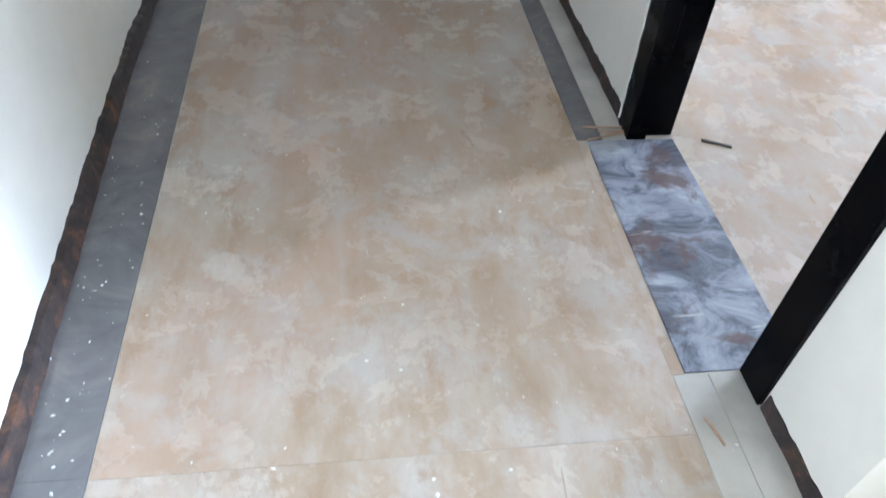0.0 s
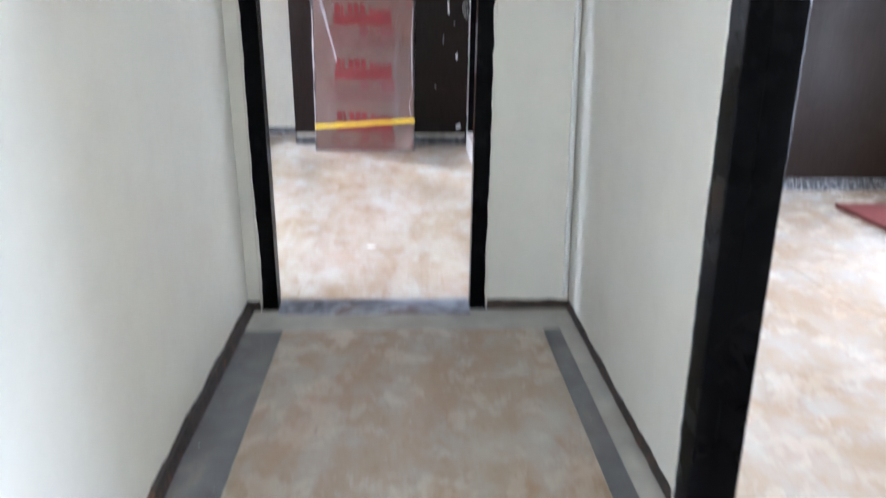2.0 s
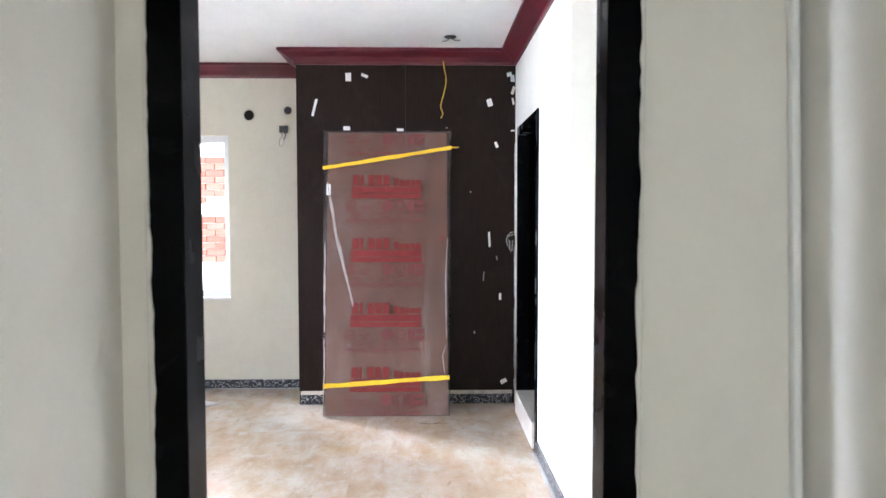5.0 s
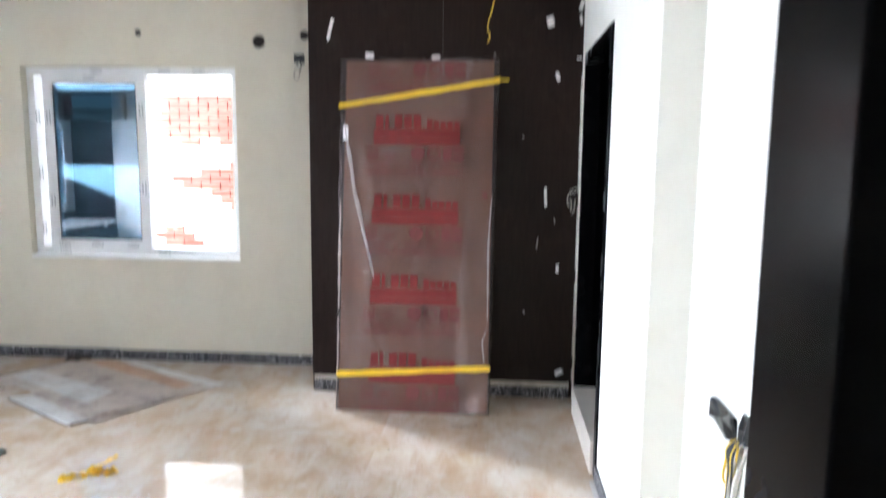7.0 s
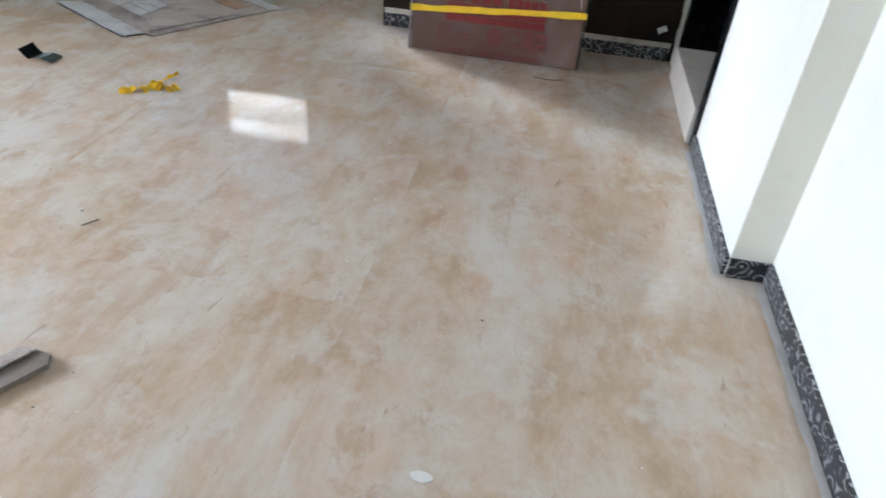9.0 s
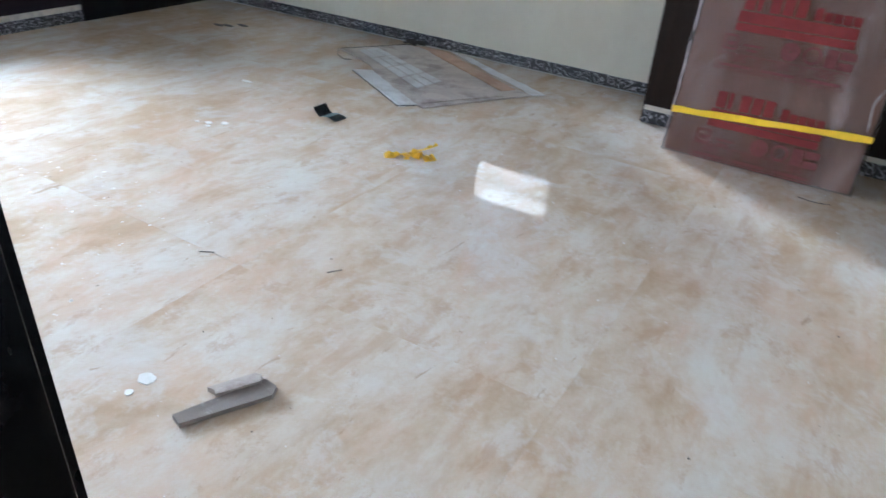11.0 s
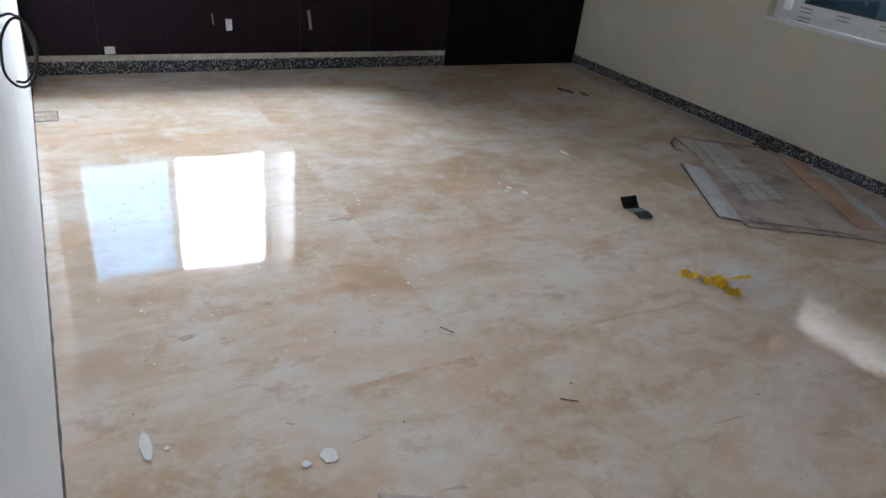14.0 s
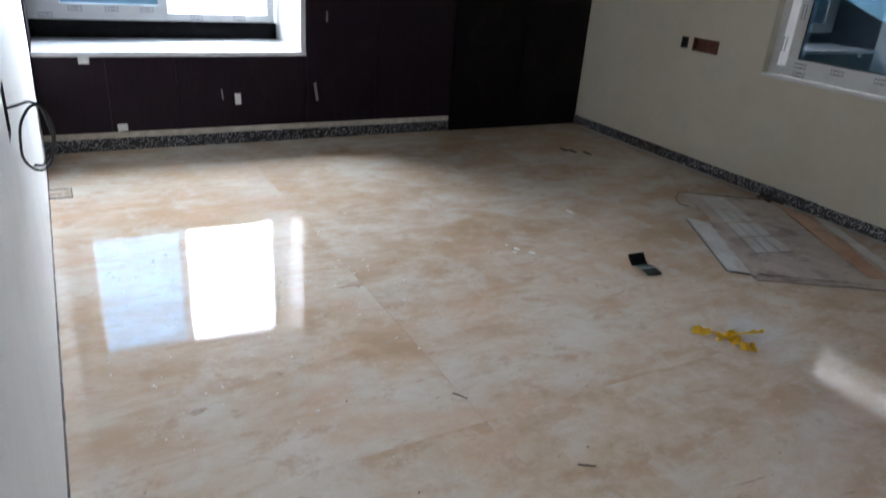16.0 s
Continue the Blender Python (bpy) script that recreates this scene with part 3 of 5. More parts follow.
def raw_strip(name, axis, u0, u1, wall, out, seed, top=0.042, thick=0.005):
    """A rough dark strip at a wall's foot, its upper edge broken."""
    rng = random.Random(seed)
    bm = bmesh.new()
    n = int((u1 - u0) / 0.02)
    prev = None
    for i in range(n + 1):
        u = u0 + (u1 - u0) * i / n
        h = top + 0.010 * noise.noise((u * 6, seed, 0)) + rng.uniform(-0.004, 0.004)
        t = thick + 0.003 * noise.noise((u * 14, seed, 3))
        prof = ((0.0, 0.001), (t * 1.3, 0.001), (t, h * 0.6), (t * 0.8, h), (0.0, h + 0.002))
        pts = [bm.verts.new((wall + out * d, u, z) if axis == "y" else (u, wall + out * d, z)) for d, z in prof]
        if prev:
            for k in range(4):
                bm.faces.new((prev[k], pts[k], pts[k + 1], prev[k + 1]))
        prev = pts
    return structure(name, bm, RAW, "rough brown-black mortar strip, skirting not yet fixed", "baseboard")


askew(raw_strip("baseboard_corridor_west", "y", -6.6, -0.01, C_WEST, 1, 31, 0.046, 0.020))
raw_strip("baseboard_corridor_east", "y", -1.335, -0.01, C_EAST, -1, 32)
raw_strip("baseboard_corridor_stub", "y", -2.51, -2.285, C_EAST, -1, 33)
raw_strip("baseboard_corridor_end", "x", 0.915, C_EAST - 0.006, -0.006, -1, 34)
raw_strip("baseboard_south_joint", "x", WEST + 0.02, -0.09, SOUTH, 1, 36, 0.003)
raw_strip("baseboard_corridor_end_west", "x", C_WEST + 0.006, -0.09, -0.006, -1, 35)

# ---- windows ----
def window_frame_members(ob, axis, d0, d1, u0, u1, z0, z1, w, name="window_frame"):
    for a, b, c, d in ((u0, u1, z0, z0 + w), (u0, u1, z1 - w, z1), (u0, u0 + w, z0 + w, z1 - w), (u1 - w, u1, z0 + w, z1 - w)):
        dims = (a, b, d0, d1, c, d) if axis == "y" else (d0, d1, a, b, c, d)
        part(name, boxes(dims, bevel=0.003), UPVC, ob)


def film_marks(ob, axis, d, spots):
    """Grey print on the protective film, too small to read: short bars in pairs."""
    for u, z, tall in spots:
        bm = bmesh.new()
        for k in (-1, 1):
            for j in range(5):
                s = -0.04 + j * 0.018
                e = s + 0.011 + 0.004 * ((j * 7) % 3) / 2
                if tall:
                    a, b, c, e2 = u + k * 0.011 - 0.005, u + k * 0.011 + 0.005, z + s, z + e
                else:
                    a, b, c, e2 = u + s, u + e, z + k * 0.011 - 0.005, z + k * 0.011 + 0.005
                if axis == "y":
                    box(bm, a, b, d - 0.0012, d - 0.0002, c, e2)
                else:
                    box(bm, d + 0.0002, d + 0.0012, a, b, c, e2)
        part("film_print", bm, FILM_PRINT, ob)


def pane(ob, dims, clear=True):
    g = part("pane", boxes(dims), GLASS, ob, "blue tinted glass pane")
    g.visible_shadow = not clear
    return g


win1 = tagged(empty("window_1", (-1.94, 4.42, 0.745)), "white plastic sliding window in printed film, one half slid open", "window", kind="structure")
window_frame_members(win1, "y", 4.40, 4.50, -2.72, -1.163, 0.765, 2.10, 0.055)
window_frame_members(win1, "y", 4.392, 4.43, -2.60, -1.84, 0.805, 2.06, 0.070, "sash")
window_frame_members(win1, "y", 4.44, 4.475, -2.60, -1.85, 0.815, 2.055, 0.06, "rear_sash")
pane(win1, (-2.53, -1.91, 4.408, 4.414, 0.875, 1.99), False)
part("gasket", boxes((-2.53, -2.522, 4.400, 4.407, 0.875, 1.99), (-1.918, -1.91, 4.400, 4.407, 0.875, 1.99), (-2.522, -1.918, 4.400, 4.407, 0.875, 0.883), (-2.522, -1.918, 4.400, 4.407, 1.982, 1.99)), GASKET, win1)
part("window_sill", boxes((-2.718, -1.165, 4.332, 4.40, 0.746, 0.764), bevel=0.003), SILL_STONE, win1, "thin white marble sill")
film_marks(win1, "y", 4.392, [(-2.565, 1.15, True), (-2.565, 1.75, True), (-1.875, 1.25, True), (-1.875, 1.80, True), (-2.25, 0.84, False), (-1.98, 0.84, False), (-2.25, 2.025, False), (-2.5, 0.84, False)])
film_marks(win1, "y", 4.400, [(-2.65, 0.95, True), (-2.65, 1.35, True), (-2.65, 1.75, True), (-2.2, 2.075, False), (-1.7, 2.075, False), (-1.45, 2.075, False), (-2.5, 0.785, False), (-1.75, 0.785, False)])

win2 = tagged(empty("window_2", (-5.10, 1.03, 0.62)), "white plastic sliding window above a deep marble sill, one half open", "window", kind="structure")
window_frame_members(win2, "x", -5.17, -5.095, 0.20, 1.815, 0.742, 1.948, 0.055)
part("reveal", boxes((-5.18, WEST + 0.004, 1.832, 1.866, 0.623, 1.948), bevel=0.002), UPVC, win2, "white reveal board")
window_frame_members(win2, "x", -5.12, -5.083, 0.253, 1.062, 0.785, 1.905, 0.062, "sash")
part("sash_filler", boxes((-5.115, -5.088, 0.315, 0.394, 0.847, 1.843), bevel=0.002), UPVC, win2)
pane(win2, (-5.105, -5.099, 0.395, 1.002, 0.845, 1.845))
part("window_sill", boxes((-5.16, WEST + 0.012, 0.195, 1.87, 0.592, 0.622), bevel=0.004), SILL_STONE, win2, "deep white marble sill")
part("upstand", boxes((-5.15, -5.11, 0.20, 1.83, 0.622, 0.742)), BLACK, win2, "dark stone upstand below the frame")
film_marks(win2, "x", -5.083, [(0.48, 0.816, False), (0.70, 0.816, False), (0.92, 0.816, False), (1.035, 1.25, True)])
film_marks(win2, "x", -5.095, [(0.30, 0.769, False), (1.25, 0.769, False), (1.55, 0.769, False)])

# ---- light that comes in at the openings ----
window_sky("sky_west", (-6.5, 2.0, 2.05), (-4.5, 1.9, 1.15), 3.6, 2.4, SKY_W)
window_sky("sky_north", (-5.3, 6.8, 3.4), (-1.4, 4.4, 1.4), 1.4, 2.2, SKY_N)
window_sky("sky_side_room", (5.3, -0.03, 1.25), (4.0, -0.03, 1.25), 0.55, 1.8, SKY_E)
window_sky("sky_hall", (5.4, -4.8, 1.4), (4.0, -4.8, 1.4), 2.8, 2.2, SKY_H, (0.86, 0.94, 1.0))

# self-lit sheet, added so that the west window looks out on white
haze, hnt, hb = nodes_of("backdrop_glow")
hb.inputs["Base Color"].default_value = (0.8, 0.8, 0.8, 1)
hb.inputs["Emission Color"].default_value = (0.93, 0.97, 1.0, 1)
hb.inputs["Emission Strength"].default_value = 4.0
structure("backdrop_west", boxes((-9.1, -9.0, -6.0, 9.5, -3.2, 7.0)), haze, "blank glowing backdrop added beyond the west window", "backdrop")

# ---- laminate panels ----
def laminate_panels(name, panels, label):
    ob = tagged(empty(name), label, "wall panelling", kind="structure")
    for d, mat in panels:
        part("panel", boxes(d, bevel=0.0015), mat, ob)
    return ob


laminate_panels("panelling_west", [((-4.525, WEST, 0.196, 0.584, 0.118, 0.591), PANEL_PLUM), ((-4.525, WEST, 0.587, 0.994, 0.118, 0.591), PANEL_PLUM),
                                   ((-4.525, WEST, 0.997, 1.872, 0.118, 0.591), PANEL_PLUM), ((-4.525, WEST + 0.003, 1.875, 2.40, 0.118, CEIL), PANEL_PLUM),
                                   ((-4.525, WEST + 0.003, 2.403, 3.048, 0.118, CEIL), PANEL_PLUM), ((-4.525, WEST + 0.02, 3.052, 3.70, 0.0, CEIL), LAMINATE_B),
                                   ((-4.525, WEST + 0.02, 3.703, 4.338, 0.0, CEIL), LAMINATE_B), ((-4.525, WEST, 0.196, 1.866, 1.952, CEIL), PANEL_PLUM)],
                "plum-brown laminate panels with paper scraps stuck on")
laminate_panels("panelling_jut", [((JUT_X, 0.31, JUT_Y, JUT_Y + 0.012, 0.104, CEIL), LAMINATE), ((0.312, EAST - 0.002, JUT_Y, JUT_Y + 0.012, 0.104, CEIL), LAMINATE)],
                "dark brown laminate boards with tape scraps and rubbed marks")

# ---- things in the bedroom ----
def wrapped_door():
    """A door leaf in printed film, leaning on the projecting wall; built upright, then tilted."""
    ob = empty("wrapped_door_leaf")
    w0, w1, h, t = 0.905, 0.95, 2.085, 0.038
    part("door_panel", boxes((-0.44, 0.44, 0.004, t, 0.006, h - 0.01), bevel=0.003), DOOR_WOOD, ob, "brown veneered door under film")
    nx, nz = 56, 70
    bm = bmesh.new()
    grid = []
    for k in range(nz + 1):
        v = k / nz
        row = []
        for i in range(nx + 1):
            u = i / nx - 0.5
            wide = w0 + (w1 - w0) * v
            x, z = u * wide, v * h
            d = 0.006 * noise.noise((x * 7, z * 2.2, 1.7)) + 0.005 * noise.noise((x * 3 + z * 2.5, z * 1.2, 4.0))
            crease = math.exp(-((x + 0.42 - 0.26 * max(0, 1.62 - z) / 1.1) / 0.013) ** 2) * 0.012 if 0.55 < z < 1.75 else 0
            edge = 1 if 0 < i < nx else 0
            x += 0.006 * noise.noise((z * 5, i, 2)) if not edge else 0
            row.append(bm.verts.new((x, -0.004 - (abs(d) + crease) * edge, z)))
        grid.append(row)
    for k in range(nz):
        for i in range(nx):
            bm.faces.new((grid[k][i], grid[k][i + 1], grid[k + 1][i + 1], grid[k + 1][i]))
    # the film folds round the long edges
    for i in (0, nx):
        back_row = [bm.verts.new((grid[k][i].co.x * 0.985, t + 0.003, grid[k][i].co.z)) for k in range(nz + 1)]
        for k in range(nz):
            bm.faces.new((grid[k][i], grid[k + 1][i], back_row[k + 1], back_row[k]))
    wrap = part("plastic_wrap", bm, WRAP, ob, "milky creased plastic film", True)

    def bars(name, mat, rects, label):
        for a, b, c, d in rects:
            part(name, boxes((a, b, -0.0185, -0.0165, c, d)), mat, wrap, label)

    def ring(name, mat, x, z, r0, r1, label):
        bm = bmesh.new()
        n = 20
        loops = [[bm.verts.new((x + r * math.cos(2 * math.pi * i / n), y, z + r * math.sin(2 * math.pi * i / n))) for i in range(n)]
                 for r, y in ((r0, -0.0165), (r0, -0.0185), (r1, -0.0185), (r1, -0.0165))]
        for a, b in zip(loops, loops[1:]):
            for i in range(n):
                bm.faces.new((a[i], a[(i + 1) % n], b[(i + 1) % n], b[i]))
        part(name, bm, mat, wrap, label)

    def outline(name, mat, x0, x1, z0, z1, t, label):
        part(name, boxes((x0, x1, -0.0185, -0.0165, z0, z0 + t), (x0, x1, -0.0185, -0.0165, z1 - t, z1),
                         (x0, x0 + t, -0.0185, -0.0165, z0 + t, z1 - t), (x1 - t, x1, -0.0185, -0.0165, z0 + t, z1 - t)), mat, wrap, label)

    def words(text, x, z, size):
        cu = bpy.data.curves.new("print_text", "FONT")
        cu.body, cu.size, cu.align_x, cu.extrude = text, size, "CENTER", 0.0008
        tmp = bpy.data.objects.new("tmp", cu)
        scene.collection.objects.link(tmp)
        me = bpy.data.meshes.new_from_object(tmp.evaluated_get(bpy.context.evaluated_depsgraph_get()))
        bpy.data.objects.remove(tmp)
        bpy.data.curves.remove(cu)
        me.transform(Matrix.Translation((x, -0.0178, z)) @ Matrix.Rotation(math.pi / 2, 4, "X"))
        me.materials.clear()
        me.materials.append(PRINT_FAINT)
        t = new("print_text", me)
        t.parent = wrap
        t["label"] = "faint red printed percentage"

    def symbols(s, z):
        outline("print_symbol", PRINT_FAINT, s - 0.035, s + 0.03, z + 0.008, z + 0.078, 0.009, "faint red printed symbols")
        bars("print_symbol", PRINT_FAINT, [(s - 0.015, s + 0.015, z + 0.028, z + 0.046), (s + 0.06, s + 0.145, z + 0.034, z + 0.044), (s + 0.075, s + 0.125, z + 0.012, z + 0.022),
                                           (s + 0.415, s + 0.465, z + 0.004, z + 0.084), (s + 0.472, s + 0.535, z + 0.050, z + 0.084), (s + 0.472, s + 0.535, z + 0.004, z + 0.036)], "faint red printed symbols")
        ring("print_symbol", PRINT_FAINT, s + 0.265, z + 0.044, 0.006, 0.042, "faint red printed disc")
        ring("print_symbol", PRINT_FAINT, s + 0.36, z + 0.044, 0.029, 0.040, "faint red printed ring")

    def claims(s, z):
        for j in range(3):
            x0 = s - 0.045 + j * 0.195
            outline("print_frame", PRINT_FAINT, x0, x0 + 0.185, z, z + 0.077, 0.004, "thin red printed frame")
            words("100%", x0 + 0.092, z + 0.041, 0.04)
            bars("print_line", PRINT_FAINT, [(x0 + 0.015, x0 + 0.165, z + 0.014, z + 0.028)], "faint red printed line")

    for z in (1.575, 1.105, 0.635, 0.175):
        s = -0.262
        bars("red_banner", PRINT_RED, [(s, s + 0.51, z, z + 0.034), (s, s + 0.51, z + 0.040, z + 0.088)], "red printed banner")
        bars("print_block", PRINT_RED, [(s + 0.012 + 0.056 * j, s + (0.056 if j != 1 else 0.032) + 0.056 * j, z + 0.096, z + 0.174) for j in range(5)], "row of red printed blocks")
        bars("print_block", PRINT_RED, [(s + 0.315 + 0.040 * j, s + 0.347 + 0.040 * j, z + 0.096, z + (0.150 if j == 0 else 0.136)) for j in range(5)], "row of red printed blocks")
        symbols(s, z - 0.098)
        if z > 0.2:
            claims(s, z - 0.182)
        else:
            claims(s, z - 0.168)
    symbols(-0.262, 1.975)
    claims(-0.262, 1.892)

    def fold(pts, wdt):
        bm = bmesh.new()
        prev = None
        for j in range(25):
            f = j / 24 * (len(pts) - 1)
            i = min(int(f), len(pts) - 2)
            x, z = Vector(pts[i]).lerp(Vector(pts[i + 1]), f - i)
            w = wdt * (0.35 + 0.9 * abs(noise.noise((j * 0.35, pts[0][1], 3)))) * math.sin(math.pi * (j + 0.6) / 25.2) ** 0.4
            x += 0.006 * noise.noise((j * 0.2, pts[0][0], 8))
            row = [bm.verts.new((x - w, -0.016, z)), bm.verts.new((x, -0.024, z)), bm.verts.new((x + w, -0.016, z))]
            if prev:
                bm.faces.new((prev[0], row[0], row[1], prev[1]))
                bm.faces.new((prev[1], row[1], row[2], prev[2]))
            prev = row
        part("film_fold", bm, FILM_GLINT, wrap, "fold of film with its glint put in as pale colour", True)

    # raised strips whose pale colour paints the film's glints
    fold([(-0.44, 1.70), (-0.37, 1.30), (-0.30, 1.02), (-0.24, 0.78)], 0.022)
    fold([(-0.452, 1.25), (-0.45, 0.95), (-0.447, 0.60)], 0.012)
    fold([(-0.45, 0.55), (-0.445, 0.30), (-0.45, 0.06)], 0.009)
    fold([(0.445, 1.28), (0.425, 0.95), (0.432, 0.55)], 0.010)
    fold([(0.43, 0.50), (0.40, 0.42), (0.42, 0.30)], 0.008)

    def strap(z0, z1, x0, x1, wdt):
        bm = bmesh.new()
        n = 20
        prev = None
        for j in range(n + 1):
            f = j / n
            x, z = x0 + (x1 - x0) * f, z0 + (z1 - z0) * f + 0.004 * noise.noise((f * 9, z0, 0))
            ww = wdt * (0.75 + 0.5 * abs(noise.noise((f * 5, z0 * 3, 2))))
            a = bm.verts.new((x, -0.021, z - ww))
            b = bm.verts.new((x, -0.0225, z + ww))
            if prev:
                bm.faces.new((prev[0], a, b, prev[1]))
            prev = (a, b)
        part("yellow_strap", bm, TAPE, ob, "yellow plastic tape")

    strap(1.80, 1.955, -0.475, 0.475, 0.016)
    strap(0.215, 0.275, -0.452, 0.452, 0.017)
    part("strap_tail", boxes((0.47, 0.53, -0.02, -0.018, 1.952, 1.962)), TAPE, ob, "loose yellow tape end")
    part("paper_scrap", boxes((-0.445, -0.415, -0.0205, -0.0185, 1.60, 1.68)), PAPER, ob, "white paper label")
    part("tape_mark", boxes((0.385, 0.415, -0.0205, -0.0185, 1.26, 1.30)), PRINT_FAINT, ob)
    lean = math.atan2(0.31, 2.06)
    ob.matrix_world = Matrix.Translation((0.178, 3.468, 0.008)) @ Matrix.Rotation(-lean, 4, "X")
    return tagged(ob, "brown door leaf in red-printed plastic film, leaning on dark wall", "door")


wrapped_door()


def scrap(name, outline, z0, z1, material, label, category, tilt=None):
    ob = mesh_object(name, prism(outline, z0, z1, 0.001), material)
    return tagged(ob, label, category)


# paper and tape scraps stuck on the dark walls
def wall_scrap(at, w, h, axis, turn=0.0, label="small white paper scrap stuck on dark laminate", mat=PAPER):
    bm = bmesh.new()
    n = 4
    pts = []
    for i in range(n + 1):
        for k in (0, 1):
            u, v = (i / n - 0.5) * w, (k - 0.5) * h * (1 + 0.2 * noise.noise((i, at[2] * 9, k)))
            c, s = math.cos(turn), math.sin(turn)
            uu, vv = u * c - v * s, u * s + v * c
            lift = 0.0015 + 0.003 * abs(noise.noise((uu * 40, vv * 40, at[0])))
            pts.append((uu, vv, lift))
    vs = [bm.verts.new((at[0] + p[0], at[1] - p[2], at[2] + p[1]) if axis == "y" else (at[0] + p[2], at[1] + p[0], at[2] + p[1])) for p in pts]
    bs = [bm.verts.new((at[0] + p[0], at[1] + 0.001, at[2] + p[1]) if axis == "y" else (at[0] - 0.001, at[1] + p[0], at[2] + p[1])) for p in pts]
    for i in range(n):
        a = 2 * i
        bm.faces.new((vs[a], vs[a + 2], vs[a + 3], vs[a + 1]))
        bm.faces.new((bs[a + 1], bs[a + 3], bs[a + 2], bs[a]))
        bm.faces.new((vs[a], bs[a], bs[a + 2], vs[a + 2]))
        bm.faces.new((vs[a + 1], vs[a + 3], bs[a + 3], bs[a + 1]))
    bm.faces.new((vs[0], vs[1], bs[1], bs[0]))
    bm.faces.new((vs[-1], vs[-2], bs[-2], bs[-1]))
    ob = mesh_object("paper_scrap", bm, mat)
    return tagged(ob, label, "paper scrap", group="paper scraps on the laminate")


for x, z, w, h, turn in ((-0.116, 2.477, 0.042, 0.062, 0), (0.006, 2.487, 0.05, 0.022, -0.4), (-0.37, 2.25, 0.018, 0.13, -0.25), (0.943, 2.289, 0.04, 0.055, 0.3), (0.995, 1.974, 0.02, 0.045, 0.4),
                         (0.943, 1.261, 0.016, 0.11, 0.05), (1.026, 0.826, 0.018, 0.05, 0), (1.055, 0.172, 0.05, 0.03, 0.5), (-0.13, 2.095, 0.05, 0.03, 0), (0.27, 2.085, 0.05, 0.02, 0), (1.09, 2.50, 0.035, 0.03, 0.2)):
    wall_scrap((x, JUT_Y - 0.001, z), w, h, "y", turn)
for y, z, w, h, turn in ((0.646, 0.147, 0.06, 0.045, 0.05), (1.385, 0.308, 0.04, 0.075, 0.05), (1.282, 0.342, 0.010, 0.07, 0.1), (1.94, 0.342, 0.02, 0.13, 0.15), (0.47, 0.57, 0.06, 0.04, 0), (2.02, 0.86, 0.015, 0.07, 0)):
    wall_scrap((WEST + (0.004 if y > 1.87 else 0.001), y, z), w, h, "x", turn, mat=TAPE_GREY if w < 0.03 else PAPER)

for x, z, w, h, turn in ((1.115, 2.47, 0.03, 0.05, 0.1), (1.12, 2.38, 0.022, 0.06, -0.3), (1.12, 2.30, 0.015, 0.05, 0.2), (1.118, 2.08, 0.03, 0.012, 0.1), (0.62, 2.10, 0.012, 0.010, 0),
                         (0.80, 1.62, 0.01, 0.012, 0.3), (0.90, 0.98, 0.008, 0.07, -0.1), (1.0, 1.12, 0.008, 0.03, 0.2), (0.83, 0.55, 0.012, 0.02, 0.4)):
    wall_scrap((x, JUT_Y - 0.001, z), w, h, "y", turn, "small smear of dried putty on dark laminate", PUTTY if x > 1.1 else TAPE_GREY)
seam = bmesh.new()
for k in range(24):
    z = 0.12 + k * 0.078
    if noise.noise((k * 0.7, 4.0, 1.0)) > -0.25:
        w = 0.003 + 0.004 * abs(noise.noise((k * 1.3, 2.0, 6.0)))
        box(seam, EAST - 0.004 - w, EAST - 0.003, JUT_Y - 0.004, JUT_Y - 0.0005, z, z + 0.074)
structure("trim_corner_putty", seam, PUTTY, "broken white putty seam in the wall corner", "trim")

# thin yellowish wire hanging down the projecting wall
wire = tagged(tube([(0.586, 3.72, 2.668), (0.59, 3.79, 2.62), (0.60, 3.80, 2.54), (0.615, 3.805, 2.46), (0.60, 3.805, 2.36), (0.575, 3.805, 2.25), (0.59, 3.80, 2.20), (0.575, 3.80, 2.17)], 0.004, "hanging_wire", CABLE_YELLOW),
              "thin tan wire hanging from the ceiling edge", "wire")


def ceiling_hook(x, y, seed):
    ob = tagged(empty("ceiling_outlet", (x, y, CEIL)), "round ceiling outlet with black wire ends", "ceiling outlet", group="ceiling outlets")
    bm = bmesh.new()
    bmesh.ops.create_cone(bm, cap_ends=True, segments=24, radius1=0.04, radius2=0.044, depth=0.006, matrix=Matrix.Translation((x, y, CEIL - 0.003)))
    part("outlet_cover", bm, HOLE, ob, "dark outlet disc")
    for k in range(3):
        a = seed + k * 2.1
        tube([(x, y, CEIL - 0.005), (x + 0.03 * math.cos(a), y + 0.03 * math.sin(a), CEIL - 0.02), (x + 0.07 * math.cos(a), y + 0.06 * math.sin(a), CEIL - 0.022)], 0.003, "wire_end", CABLE_BLACK, ob)


ceiling_hook(0.634, 3.40, 0.3)
ceiling_hook(-1.47, 3.32, 1.4)


